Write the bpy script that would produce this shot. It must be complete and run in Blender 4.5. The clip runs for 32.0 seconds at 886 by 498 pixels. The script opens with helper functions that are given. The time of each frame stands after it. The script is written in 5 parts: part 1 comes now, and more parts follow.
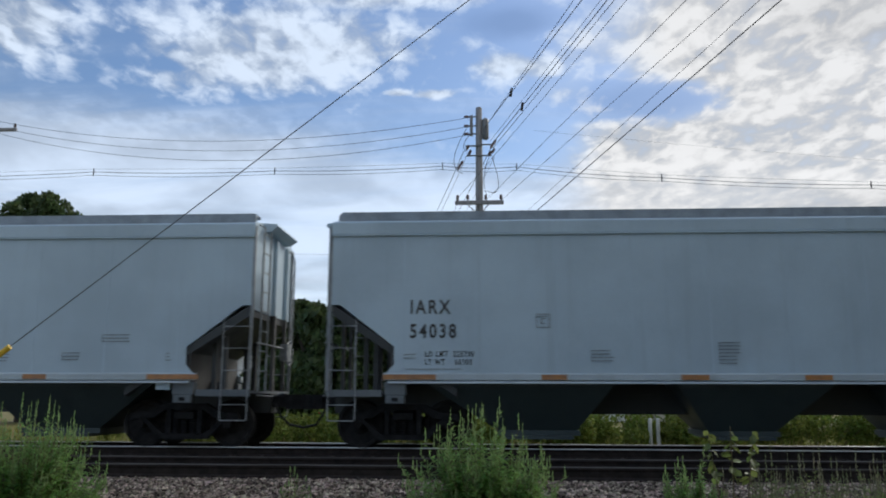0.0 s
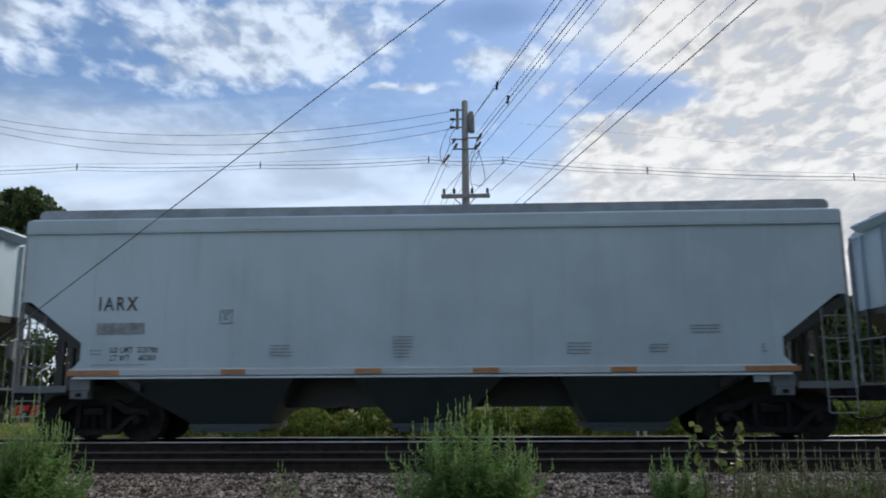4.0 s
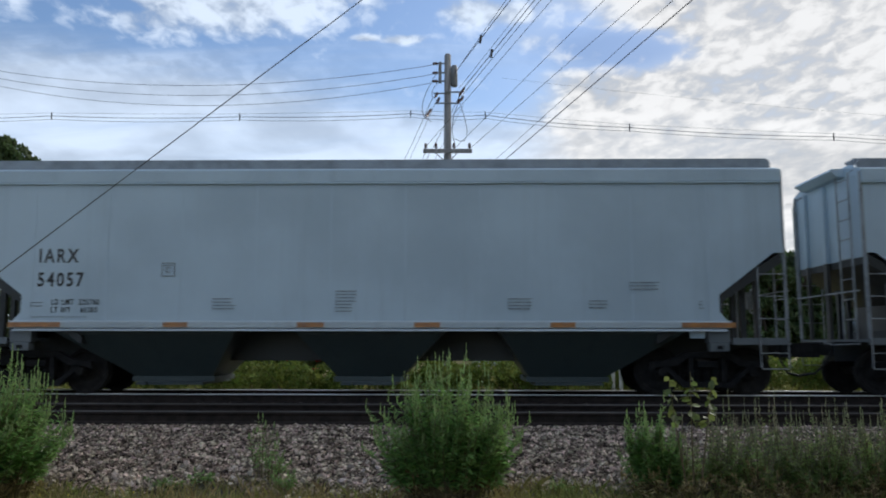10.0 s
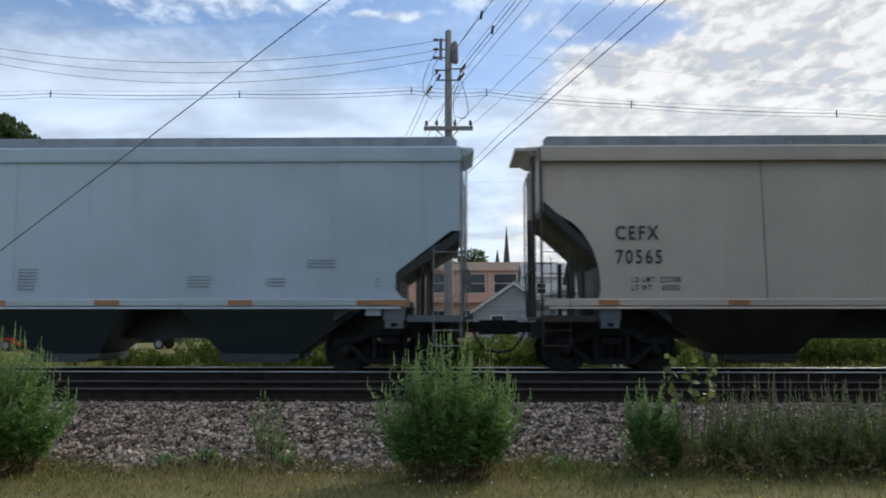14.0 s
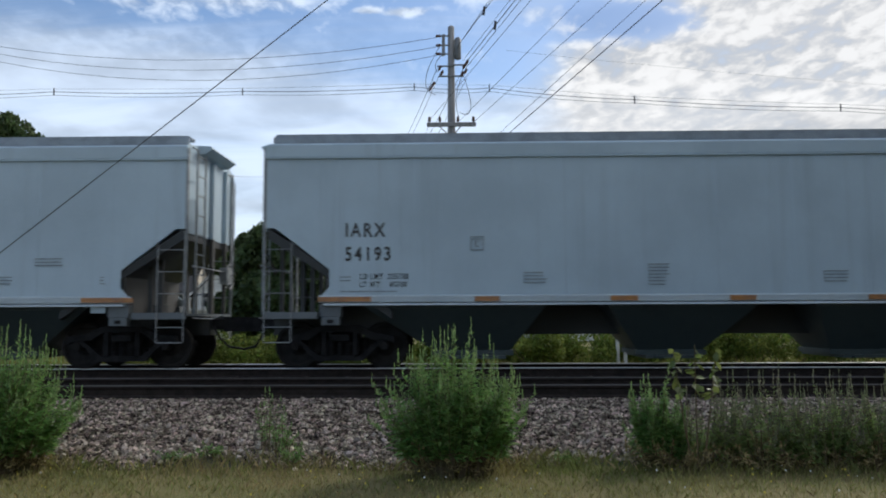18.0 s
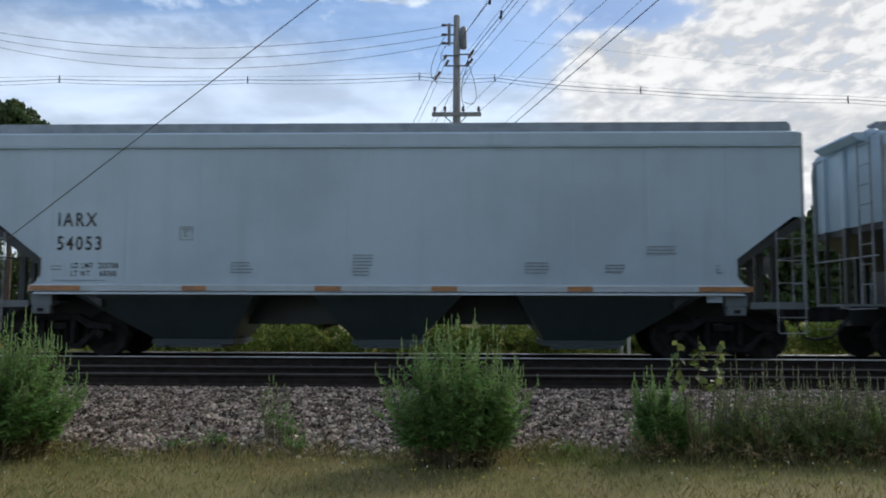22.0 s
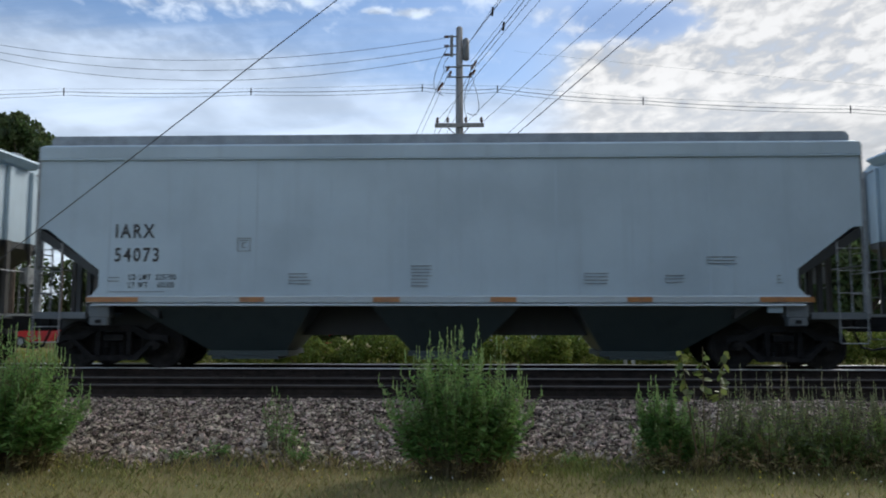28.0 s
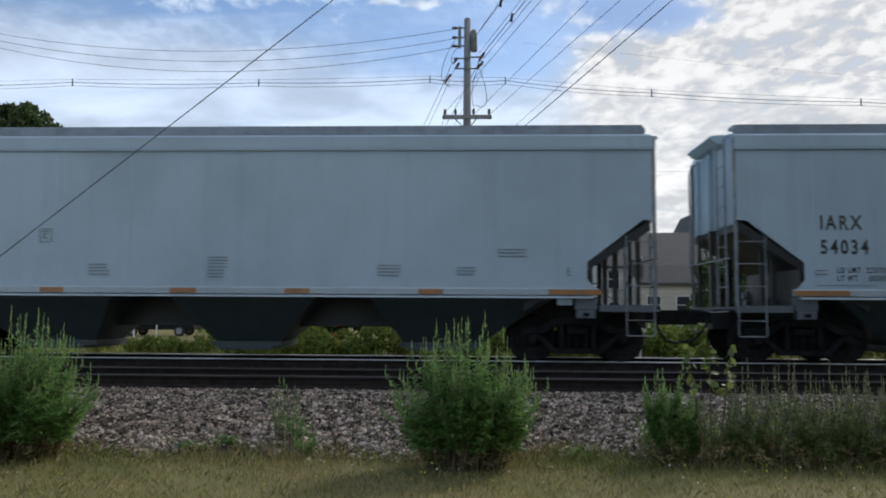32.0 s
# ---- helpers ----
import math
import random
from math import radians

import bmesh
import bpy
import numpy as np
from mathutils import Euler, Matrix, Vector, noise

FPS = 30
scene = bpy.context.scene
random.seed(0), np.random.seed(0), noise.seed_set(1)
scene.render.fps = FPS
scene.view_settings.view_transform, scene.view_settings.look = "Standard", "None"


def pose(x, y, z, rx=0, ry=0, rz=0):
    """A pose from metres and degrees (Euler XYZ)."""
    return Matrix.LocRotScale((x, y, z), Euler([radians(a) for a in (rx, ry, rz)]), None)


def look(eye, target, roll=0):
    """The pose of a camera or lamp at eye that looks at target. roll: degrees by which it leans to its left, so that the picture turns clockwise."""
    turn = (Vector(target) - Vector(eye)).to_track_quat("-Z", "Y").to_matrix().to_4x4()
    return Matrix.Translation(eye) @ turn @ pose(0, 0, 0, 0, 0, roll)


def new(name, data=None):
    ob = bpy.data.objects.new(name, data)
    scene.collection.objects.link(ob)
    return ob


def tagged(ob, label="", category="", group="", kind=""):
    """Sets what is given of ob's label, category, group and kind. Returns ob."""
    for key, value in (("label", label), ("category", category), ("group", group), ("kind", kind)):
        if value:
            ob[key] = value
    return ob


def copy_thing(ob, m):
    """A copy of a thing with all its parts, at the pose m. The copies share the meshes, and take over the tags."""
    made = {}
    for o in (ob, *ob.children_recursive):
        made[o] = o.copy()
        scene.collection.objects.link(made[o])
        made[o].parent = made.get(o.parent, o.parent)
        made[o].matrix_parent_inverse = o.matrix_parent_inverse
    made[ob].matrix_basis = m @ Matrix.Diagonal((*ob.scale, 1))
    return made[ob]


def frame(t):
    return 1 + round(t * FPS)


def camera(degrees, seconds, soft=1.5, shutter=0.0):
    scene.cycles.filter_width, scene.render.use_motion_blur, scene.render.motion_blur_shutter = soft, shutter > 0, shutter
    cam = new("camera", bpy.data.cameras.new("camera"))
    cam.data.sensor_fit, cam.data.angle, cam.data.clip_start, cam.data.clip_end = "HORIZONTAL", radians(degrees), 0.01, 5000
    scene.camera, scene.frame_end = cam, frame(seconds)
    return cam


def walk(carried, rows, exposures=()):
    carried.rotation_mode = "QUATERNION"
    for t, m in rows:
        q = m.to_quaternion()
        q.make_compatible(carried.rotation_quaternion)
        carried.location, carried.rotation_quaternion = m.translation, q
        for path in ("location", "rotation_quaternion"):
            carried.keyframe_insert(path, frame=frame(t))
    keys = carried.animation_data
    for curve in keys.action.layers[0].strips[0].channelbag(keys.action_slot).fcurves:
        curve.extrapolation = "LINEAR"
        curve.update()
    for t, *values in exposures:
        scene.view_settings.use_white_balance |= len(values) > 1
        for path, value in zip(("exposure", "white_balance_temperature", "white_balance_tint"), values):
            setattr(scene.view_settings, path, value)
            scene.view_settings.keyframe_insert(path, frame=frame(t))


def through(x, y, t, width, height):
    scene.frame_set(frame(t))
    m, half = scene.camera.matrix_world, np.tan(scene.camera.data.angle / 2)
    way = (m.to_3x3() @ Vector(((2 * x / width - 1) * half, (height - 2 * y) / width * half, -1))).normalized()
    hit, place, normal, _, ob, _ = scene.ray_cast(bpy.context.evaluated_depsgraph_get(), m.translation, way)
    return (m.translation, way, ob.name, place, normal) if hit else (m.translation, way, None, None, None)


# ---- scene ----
# The camera is held by hand in one spot; it tilts down and pans a little.
EYE = (0.0, 0.0, 1.65)
cam = camera(58.85, 32.0, 1.9, 0.08)
PATH = [
    (0, 100.70, -0.16, 3.45), (0.5, 100.66, -0.23, 3.43), (1, 100.67, -0.10, 3.48), (1.5, 100.49, -0.01, 3.57),
    (2, 100.49, 0.12, 3.66), (2.5, 100.59, 0.01, 3.77), (3, 100.79, -0.06, 3.73), (3.5, 100.57, 0.14, 3.15),
    (5.5, 98.84, 0.15, 1.44), (6, 98.27, 0.06, 1.04), (6.5, 98.09, 0.11, 0.88), (7, 97.98, 0.18, 0.83),
    (7.5, 97.76, 0.26, 0.83), (8, 97.60, 0.18, 0.83), (8.5, 97.65, 0.15, 0.78), (9, 97.56, 0.12, 0.88),
    (9.5, 97.28, 0.07, 1.03), (10, 96.96, -0.07, 1.09), (10.5, 96.69, -0.45, 1.04), (11, 96.50, -0.63, 0.95),
    (11.5, 96.19, -0.44, 0.86), (12, 95.83, -0.40, 0.74), (12.5, 95.55, -0.40, 0.46), (13, 95.37, -0.15, 0.52),
    (13.5, 95.44, 0.01, 0.86), (14, 95.34, -0.00, 1.17), (14.5, 95.19, -0.01, 1.40), (16.5, 95.33, 0.18, 1.81),
    (17, 95.21, 0.35, 1.73), (17.5, 95.10, 0.20, 1.55), (18, 95.07, 0.23, 1.45), (18.5, 94.91, 0.40, 1.51),
    (19, 94.78, 0.22, 1.68), (19.5, 94.69, 0.32, 1.78), (20, 94.74, 0.69, 1.91), (20.5, 94.78, 0.35, 1.75),
    (21, 94.71, 0.41, 1.57), (21.5, 94.48, 0.18, 1.62), (22, 94.34, -0.18, 1.73), (22.5, 94.09, -0.14, 1.81),
    (23, 93.74, -0.04, 1.73), (23.5, 93.64, -0.11, 1.62), (24, 93.65, -0.08, 1.70), (24.5, 93.58, 0.11, 1.63),
    (25, 93.47, 0.30, 1.50), (25.5, 93.54, 0.24, 1.38), (27.5, 95.17, -0.02, 1.85), (28, 95.12, -0.05, 1.97),
    (28.5, 94.88, -0.08, 2.07), (29, 94.86, -0.10, 2.17), (29.5, 95.07, -0.23, 2.16), (30, 95.03, -0.28, 2.16),
    (30.5, 94.93, -0.36, 2.18), (31, 94.87, -0.28, 2.30), (31.5, 94.73, -0.23, 2.37), (32, 94.53, -0.35, 2.46)]
walk(cam, [(t, pose(*EYE, rx, ry, rz)) for t, rx, ry, rz in PATH],
     [(0, 0.23, 6120, 10), (4, 0.27, 6120, 10), (10, 0.31, 6120, 10), (15, 0.34, 6120, 10), (32, 0.34, 6120, 10)])

# ---- world and sun ----
SUN_AZ, SUN_EL = 40.0, 34.0      # degrees from +y towards +x, and above the horizon


class Nodes:
    """Short hand for node trees."""

    def __init__(self, tree):
        self.t = tree

    def add(self, kind, **values):
        n = self.t.nodes.new(kind)
        for key, value in values.items():
            if key in n.inputs:
                n.inputs[key].default_value = value
        return n

    def link(self, a, b):
        self.t.links.new(a, b)

    def math(self, op, a, b=None, clamp=False):
        n = self.t.nodes.new("ShaderNodeMath")
        n.operation, n.use_clamp = op, clamp
        for i, v in enumerate((a, b)):
            if v is None:
                continue
            if isinstance(v, (int, float)):
                n.inputs[i].default_value = v
            else:
                self.link(v, n.inputs[i])
        return n.outputs[0]

    def remap(self, v, a, b, c=0.0, d=1.0, smooth=True):
        n = self.t.nodes.new("ShaderNodeMapRange")
        n.interpolation_type = "SMOOTHSTEP" if smooth else "LINEAR"
        self.link(v, n.inputs[0])
        for i, x in enumerate((a, b, c, d)):
            n.inputs[i + 1].default_value = x
        return n.outputs[0]

    def mix(self, fac, a, b, kind="MIX"):
        n = self.t.nodes.new("ShaderNodeMix")
        n.data_type, n.blend_type = "RGBA", kind
        for i, v in ((0, fac), (6, a), (7, b)):
            if isinstance(v, (int, float)):
                n.inputs[i].default_value = v
            elif isinstance(v, tuple):
                n.inputs[i].default_value = (*v, 1)
            else:
                self.link(v, n.inputs[i])
        return n.outputs[2]

    def noise(self, vec, scale, detail=5, rough=0.55, distortion=0.0):
        n = self.t.nodes.new("ShaderNodeTexNoise")
        n.inputs["Scale"].default_value, n.inputs["Detail"].default_value = scale, detail
        n.inputs["Roughness"].default_value, n.inputs["Distortion"].default_value = rough, distortion
        self.link(vec, n.inputs["Vector"])
        return n.outputs["Fac"]

    def mapped(self, vec, scale=(1, 1, 1), loc=(0, 0, 0), rot=(0, 0, 0)):
        n = self.t.nodes.new("ShaderNodeMapping")
        n.inputs["Scale"].default_value, n.inputs["Location"].default_value = scale, loc
        n.inputs["Rotation"].default_value = rot
        self.link(vec, n.inputs["Vector"])
        return n.outputs[0]


world = bpy.data.worlds.new("sky")
world.use_nodes = True
scene.world = world
world.node_tree.nodes.clear()
W = Nodes(world.node_tree)
sky = W.add("ShaderNodeTexSky")
sky.sky_type, sky.sun_disc = "NISHITA", False
sky.sun_elevation, sky.sun_rotation = radians(SUN_EL), radians(SUN_AZ)
sky.air_density, sky.dust_density, sky.ozone_density = 1.2, 1.0, 2.0
way = W.add("ShaderNodeTexCoord").outputs["Generated"]
xyz = W.add("ShaderNodeSeparateXYZ")
W.link(way, xyz.inputs[0])
up = W.math("MAXIMUM", xyz.outputs[2], 0.0)
lift = W.math("ADD", up, 0.16)
flat = W.add("ShaderNodeCombineXYZ")
W.link(W.math("DIVIDE", xyz.outputs[0], lift), flat.inputs[0])
W.link(W.math("DIVIDE", xyz.outputs[1], lift), flat.inputs[1])
layer = flat.outputs[0]
sep = W.add("ShaderNodeSeparateXYZ")
W.link(layer, sep.inputs[0])
px, py = sep.outputs[0], sep.outputs[1]
warp = W.noise(W.mapped(layer, (1, 1.2, 1), (0.4, 2.0, 0)), 3.2, 3, 0.5)
edge = W.noise(W.mapped(layer, (1, 1, 1), (1.4, 0.2, 0)), 9.0, 5, 0.6)
puffs = W.noise(W.mapped(layer, (1.0, 0.85, 1), (0.4, 2.0, 0), (0, 0, 0.5)), 6.5, 6, 0.54, 0.3)
cells = W.noise(W.mapped(layer, (1.0, 0.72, 1), (2.2, 0.6, 0), (0, 0, 0.55)), 20.0, 4, 0.5, 0.35)
bank = W.noise(W.mapped(layer, (0.55, 0.9, 1), (3.1, 1.7, 0)), 1.3, 4, 0.5)
streaks = W.noise(W.mapped(layer, (0.4, 2.0, 1), (1.2, 0.3, 0), (0, 0, -0.2)), 1.9, 7, 0.58, 0.6)


def heap(cx, cy, rx, ry):
    """How deep a direction lies within one heap of cloud."""
    dx = W.math("DIVIDE", W.math("SUBTRACT", px, cx), rx)
    dy = W.math("DIVIDE", W.math("SUBTRACT", py, cy), ry)
    d = W.math("SQRT", W.math("ADD", W.math("MULTIPLY", dx, dx), W.math("MULTIPLY", dy, dy)))
    d = W.math("ADD", d, W.math("MULTIPLY", W.math("SUBTRACT", warp, 0.5), 0.9))
    d = W.math("ADD", d, W.math("MULTIPLY", W.math("SUBTRACT", edge, 0.5), 0.7))
    return W.remap(d, 1.35, 0.25)


# heaps of broken cloud, a mottled sheet to the right, and a thin veil low down
heaps = heap(-0.46, 1.54, 0.36, 0.2)
for h in ((-0.93, 1.34, 0.2, 0.2), (0.07, 1.63, 0.13, 0.07), (-0.13, 1.74, 0.07, 0.03), (-0.21, 1.73, 0.05, 0.025), (-0.15, 1.36, 0.3, 0.06)):
    heaps = W.math("MAXIMUM", heaps, heap(*h))
low = W.remap(W.math("SUBTRACT", py, W.math("MULTIPLY", W.math("MINIMUM", px, 0.0), 0.45)), 1.9, 2.4)
smooth = W.noise(W.mapped(layer, (0.8, 1.0, 1), (0.9, 1.4, 0), (0, 0, 0.35)), 2.6, 4, 0.45, 0.6)
right = W.remap(W.math("ADD", px, W.math("MULTIPLY", W.math("SUBTRACT", warp, 0.5), 0.5)), 0.08, 0.42)
hole = W.math("MAXIMUM", heap(0.36, 1.79, 0.2, 0.11), heap(0.05, 1.47, 0.1, 0.06))
heaps = W.math("MAXIMUM", heaps, W.math("MULTIPLY", right, 0.95))
heaps = W.math("MAXIMUM", heaps, W.math("MULTIPLY", W.remap(py, 1.3, 1.0), W.remap(bank, 0.4, 0.65)))
heaps = W.math("SUBTRACT", heaps, W.math("MULTIPLY", hole, 0.9))
calm = W.math("MULTIPLY", low, W.math("SUBTRACT", 0.9, W.math("MULTIPLY", right, 0.3)))
broad = W.remap(W.math("ADD", puffs, W.math("MULTIPLY", W.math("SUBTRACT", smooth, puffs), calm)), 0.28, 0.72)
fine = W.remap(W.math("ADD", cells, W.math("MULTIPLY", W.math("SUBTRACT", 0.5, cells), calm)), 0.28, 0.72)
relief = W.math("ADD", W.math("MULTIPLY", broad, 0.55), W.math("MULTIPLY", fine, 0.45))
density = W.math("ADD", W.math("MULTIPLY", relief, 0.8), W.math("MULTIPLY", heaps, 0.62))
thick = W.math("MULTIPLY", W.remap(density, 0.44, 1.08), 0.97)
veil = W.math("ADD", W.math("MULTIPLY", low, 0.5), W.math("MULTIPLY", streaks, 0.95))
veil = W.math("SUBTRACT", veil, W.math("MULTIPLY", hole, 0.25))
thin = W.math("MULTIPLY", W.remap(veil, 0.44, 1.05), 0.82)
cover = W.math("MAXIMUM", thick, thin, True)
shade = W.math("ADD", W.math("MULTIPLY", W.remap(relief, 0.2, 0.75), 0.42), 0.655)
shade = W.math("ADD", shade, W.math("MULTIPLY", low, W.math("SUBTRACT", 0.11, W.math("MULTIPLY", right, 0.0))))
patch = W.math("MAXIMUM", W.remap(heap(1.3, 2.5, 0.42, 0.32), 0.0, 0.4), heap(0.74, 1.43, 0.2, 0.12))
shade = W.math("SUBTRACT", shade, W.math("MULTIPLY", patch, 0.14))
tone = W.mix(right, (5.7, 6.35, 7.2), (6.7, 6.5, 6.2))
white = W.mix(1.0, tone, shade, "MULTIPLY")
blue = W.mix(1.0, sky.outputs[0], (0.76, 0.82, 0.92), "MULTIPLY")
under = W.mix(W.math("MULTIPLY", W.math("SUBTRACT", right, W.math("MULTIPLY", hole, 0.8), True), 0.75), blue, (4.0, 4.4, 4.9))
under = W.mix(W.math("MULTIPLY", hole, 0.55), under, (1.5, 2.3, 4.0))
tint = W.mix(cover, under, white)
back = W.add("ShaderNodeBackground", Strength=0.105)
W.link(tint, back.inputs["Color"])
W.link(back.outputs[0], W.add("ShaderNodeOutputWorld").inputs[0])

sun = new("sun", bpy.data.lights.new("sun", "SUN"))
sun.data.energy, sun.data.angle, sun.data.color = 2.0, radians(16.0), (1.0, 0.93, 0.82)
_a, _e = radians(SUN_AZ), radians(SUN_EL)
sun.matrix_world = look((60 * math.sin(_a) * math.cos(_e), 60 * math.cos(_a) * math.cos(_e), 60 * math.sin(_e)), (0, 0, 0))

# ---- materials ----


def mat(name, col, col2=None, scale=3.0, rough=0.6, metal=0.0, bump=0.1, fine=60.0, stretch=(1, 1, 1),
        island=0.0, rand=0.0, lo=0.35, hi=0.7, through=0.0, spec=0.5, skew=1.0):
    """A surface of two colours mingled at one scale, grained at a finer one."""
    m = bpy.data.materials.new(name)
    m.use_nodes = True
    n = Nodes(m.node_tree)
    b = m.node_tree.nodes["Principled BSDF"]
    b.inputs["Roughness"].default_value, b.inputs["Metallic"].default_value = rough, metal
    b.inputs["Specular IOR Level"].default_value = spec
    info = n.add("ShaderNodeObjectInfo")
    shift = n.add("ShaderNodeVectorMath")
    shift.operation = "ADD"
    n.link(n.add("ShaderNodeTexCoord").outputs["Object"], shift.inputs[0])
    n.link(n.math("MULTIPLY", info.outputs["Random"], 37.0), shift.inputs[1])
    vec = n.mapped(shift.outputs[0], stretch)
    broad, grain = n.noise(vec, scale, 5), n.noise(vec, fine, 3)
    col2 = col2 or tuple(c * 0.7 for c in col)
    c = n.mix(n.remap(broad, lo, hi), col, col2)
    c = n.mix(0.5, c, n.mix(n.remap(grain, 0.3, 0.7), (0.35, 0.35, 0.35), (0.65, 0.65, 0.65)), "SOFT_LIGHT")
    if island or rand:
        src = n.add("ShaderNodeNewGeometry").outputs["Random Per Island"] if island else info.outputs["Random"]
        k = island or rand
        src = n.math("POWER", src, skew)
        h = n.add("ShaderNodeHueSaturation")
        n.link(n.remap(src, 0, 1, 1 - k, 1 + k, False), h.inputs["Value"])
        n.link(n.remap(n.math("FRACT", n.math("MULTIPLY", src, 7.3)), 0, 1, 0.5 - k * 0.05, 0.5 + k * 0.05, False), h.inputs["Hue"])
        n.link(c, h.inputs["Color"])
        c = h.outputs[0]
    n.link(c, b.inputs["Base Color"])
    n.link(n.remap(broad, 0.3, 0.7, max(rough - 0.1, 0.02), min(rough + 0.12, 1.0)), b.inputs["Roughness"])
    if bump:
        bm_ = n.add("ShaderNodeBump", Strength=bump, Distance=0.02)
        n.link(grain, bm_.inputs["Height"])
        n.link(bm_.outputs[0], b.inputs["Normal"])
    if through:
        tl = n.add("ShaderNodeBsdfTranslucent")
        n.link(c, tl.inputs["Color"])
        mx = n.add("ShaderNodeMixShader", Fac=through)
        n.link(b.outputs[0], mx.inputs[1])
        n.link(tl.outputs[0], mx.inputs[2])
        n.link(mx.outputs[0], m.node_tree.nodes["Material Output"].inputs["Surface"])
    return m


def car_paint(name, col, dirt, rust=0.25):
    """Weathered car paint: run-off streaks down the sides, road grime and a few rust specks."""
    m = mat(name, col, tuple(c * 0.86 for c in col), 0.5, 0.5, 0, 0.04, 90.0)
    n = Nodes(m.node_tree)
    b = m.node_tree.nodes["Principled BSDF"]
    base = b.inputs["Base Color"].links[0].from_socket
    vec = n.mapped(n.add("ShaderNodeTexCoord").outputs["Object"], (1, 1, 0.05))
    info = n.add("ShaderNodeObjectInfo")
    sh = n.add("ShaderNodeVectorMath")
    sh.operation = "ADD"
    n.link(vec, sh.inputs[0])
    n.link(n.math("MULTIPLY", info.outputs["Random"], 51.0), sh.inputs[1])
    run = n.noise(sh.outputs[0], 3.0, 6, 0.6)
    spot = n.noise(n.add("ShaderNodeTexCoord").outputs["Object"], 7.0, 8, 0.7)
    c = n.mix(n.math("MULTIPLY", n.remap(run, 0.5, 0.8), 0.55), base, dirt)
    c = n.mix(n.math("MULTIPLY", n.remap(spot, 0.72, 0.8), rust), c, (0.16, 0.07, 0.03))
    n.link(c, b.inputs["Base Color"])
    return m


PAINT = car_paint("blue_grey_car_paint", (0.47, 0.585, 0.67), (0.35, 0.43, 0.49))
PAINT_SILL = car_paint("pale_sill_paint", (0.46, 0.53, 0.57), (0.33, 0.37, 0.39), 0.5)
# hopper copy of the grey paint, darkened for the shade beneath the car
PAINT_LOW = car_paint("shaded_grey_paint", (0.056, 0.078, 0.082), (0.03, 0.04, 0.042), 0.3)
BEIGE = car_paint("beige_car_paint", (0.56, 0.5, 0.43), (0.38, 0.32, 0.26), 0.5)
# same for the beige car: underbody shade put into the base colour
BEIGE_LOW = car_paint("shaded_beige_paint", (0.04, 0.036, 0.032), (0.02, 0.018, 0.016), 0.3)
TAN = car_paint("tan_car_paint", (0.5, 0.43, 0.33), (0.25, 0.17, 0.1), 0.6)
TAN_LOW = car_paint("rusty_brown_paint", (0.13, 0.075, 0.045), (0.06, 0.035, 0.02), 0.4)
RAILING = mat("worn_grey_steel", (0.31, 0.335, 0.35), (0.19, 0.2, 0.21), 6.0, 0.5)
# end recess paint: its shade is in the base colour
BULKHEAD = car_paint("shaded_bulkhead_paint", (0.062, 0.061, 0.059), (0.036, 0.035, 0.034), 0.4)
# near-black base carries the deep shade on slope sheets, struts and centre sill
UNDER = car_paint("shaded_underside_paint", (0.032, 0.036, 0.039), (0.02, 0.022, 0.024), 0.3)
PAINT_END = car_paint("grimy_end_paint", (0.14, 0.162, 0.178), (0.08, 0.09, 0.096), 0.5)
# dark colour draws the shadow lines along the panel seams
SEAM = mat("shadow_seam_paint", (0.2, 0.18, 0.155), (0.12, 0.105, 0.09), 4.0, 0.7)
RUSTY_BAR = mat("rusty_dark_steel", (0.085, 0.06, 0.045), (0.05, 0.035, 0.028), 6.0, 0.8)
CAST = mat("grimy_cast_steel", (0.026, 0.026, 0.027), (0.017, 0.017, 0.018), 5.0, 0.85, 0.0, 0.3, spec=0.1)
WHEEL = mat("rolled_wheel_steel", (0.028, 0.027, 0.026), (0.019, 0.018, 0.018), 6.0, 0.75, 0.0, 0.2, spec=0.12)
RUBBER = mat("black_hose_rubber", (0.02, 0.02, 0.02), None, 8, 0.7)
AMBER = mat("amber_reflector_sheet", (0.43, 0.2, 0.07), (0.3, 0.155, 0.08), 5.0, 0.4, 0, 0.02)
INK = mat("black_stencil_paint", (0.03, 0.032, 0.035), (0.07, 0.07, 0.07), 9.0, 0.6)
INK_FAINT = mat("faded_stencil_paint", (0.17, 0.19, 0.21), (0.3, 0.34, 0.37), 9.0, 0.6)
WHITE_SHEET = mat("white_decal", (0.7, 0.7, 0.68), None, 9.0, 0.5)
GRATE = mat("galvanised_grating", (0.29, 0.33, 0.37), (0.22, 0.25, 0.28), 3.0, 0.5, 0.2, 0.1)

# near-white, mostly diffuse base stands in for sky reflected in polished heads
RAIL_TOP = mat("sky_sheen_rail_head", (0.88, 0.88, 0.87), (0.75, 0.74, 0.73), 5.0, 0.35, 0.2, 0.01, 40, (0.05, 1, 1))
RAIL_SIDE = mat("rusty_rail_steel", (0.04, 0.032, 0.028), (0.026, 0.022, 0.02), 6.0, 0.9, 0, 0.3, spec=0.12)
RAIL_DULL = mat("dull_rail_head", (0.11, 0.1, 0.095), (0.06, 0.054, 0.05), 5.0, 0.7, 0.0, 0.05, 40, (0.1, 1, 1), spec=0.15)
TIE = mat("creosoted_timber", (0.045, 0.04, 0.037), (0.075, 0.068, 0.063), 4.0, 0.95, 0, 0.5, 30, (1, 8, 1), rand=0.25, spec=0.12)
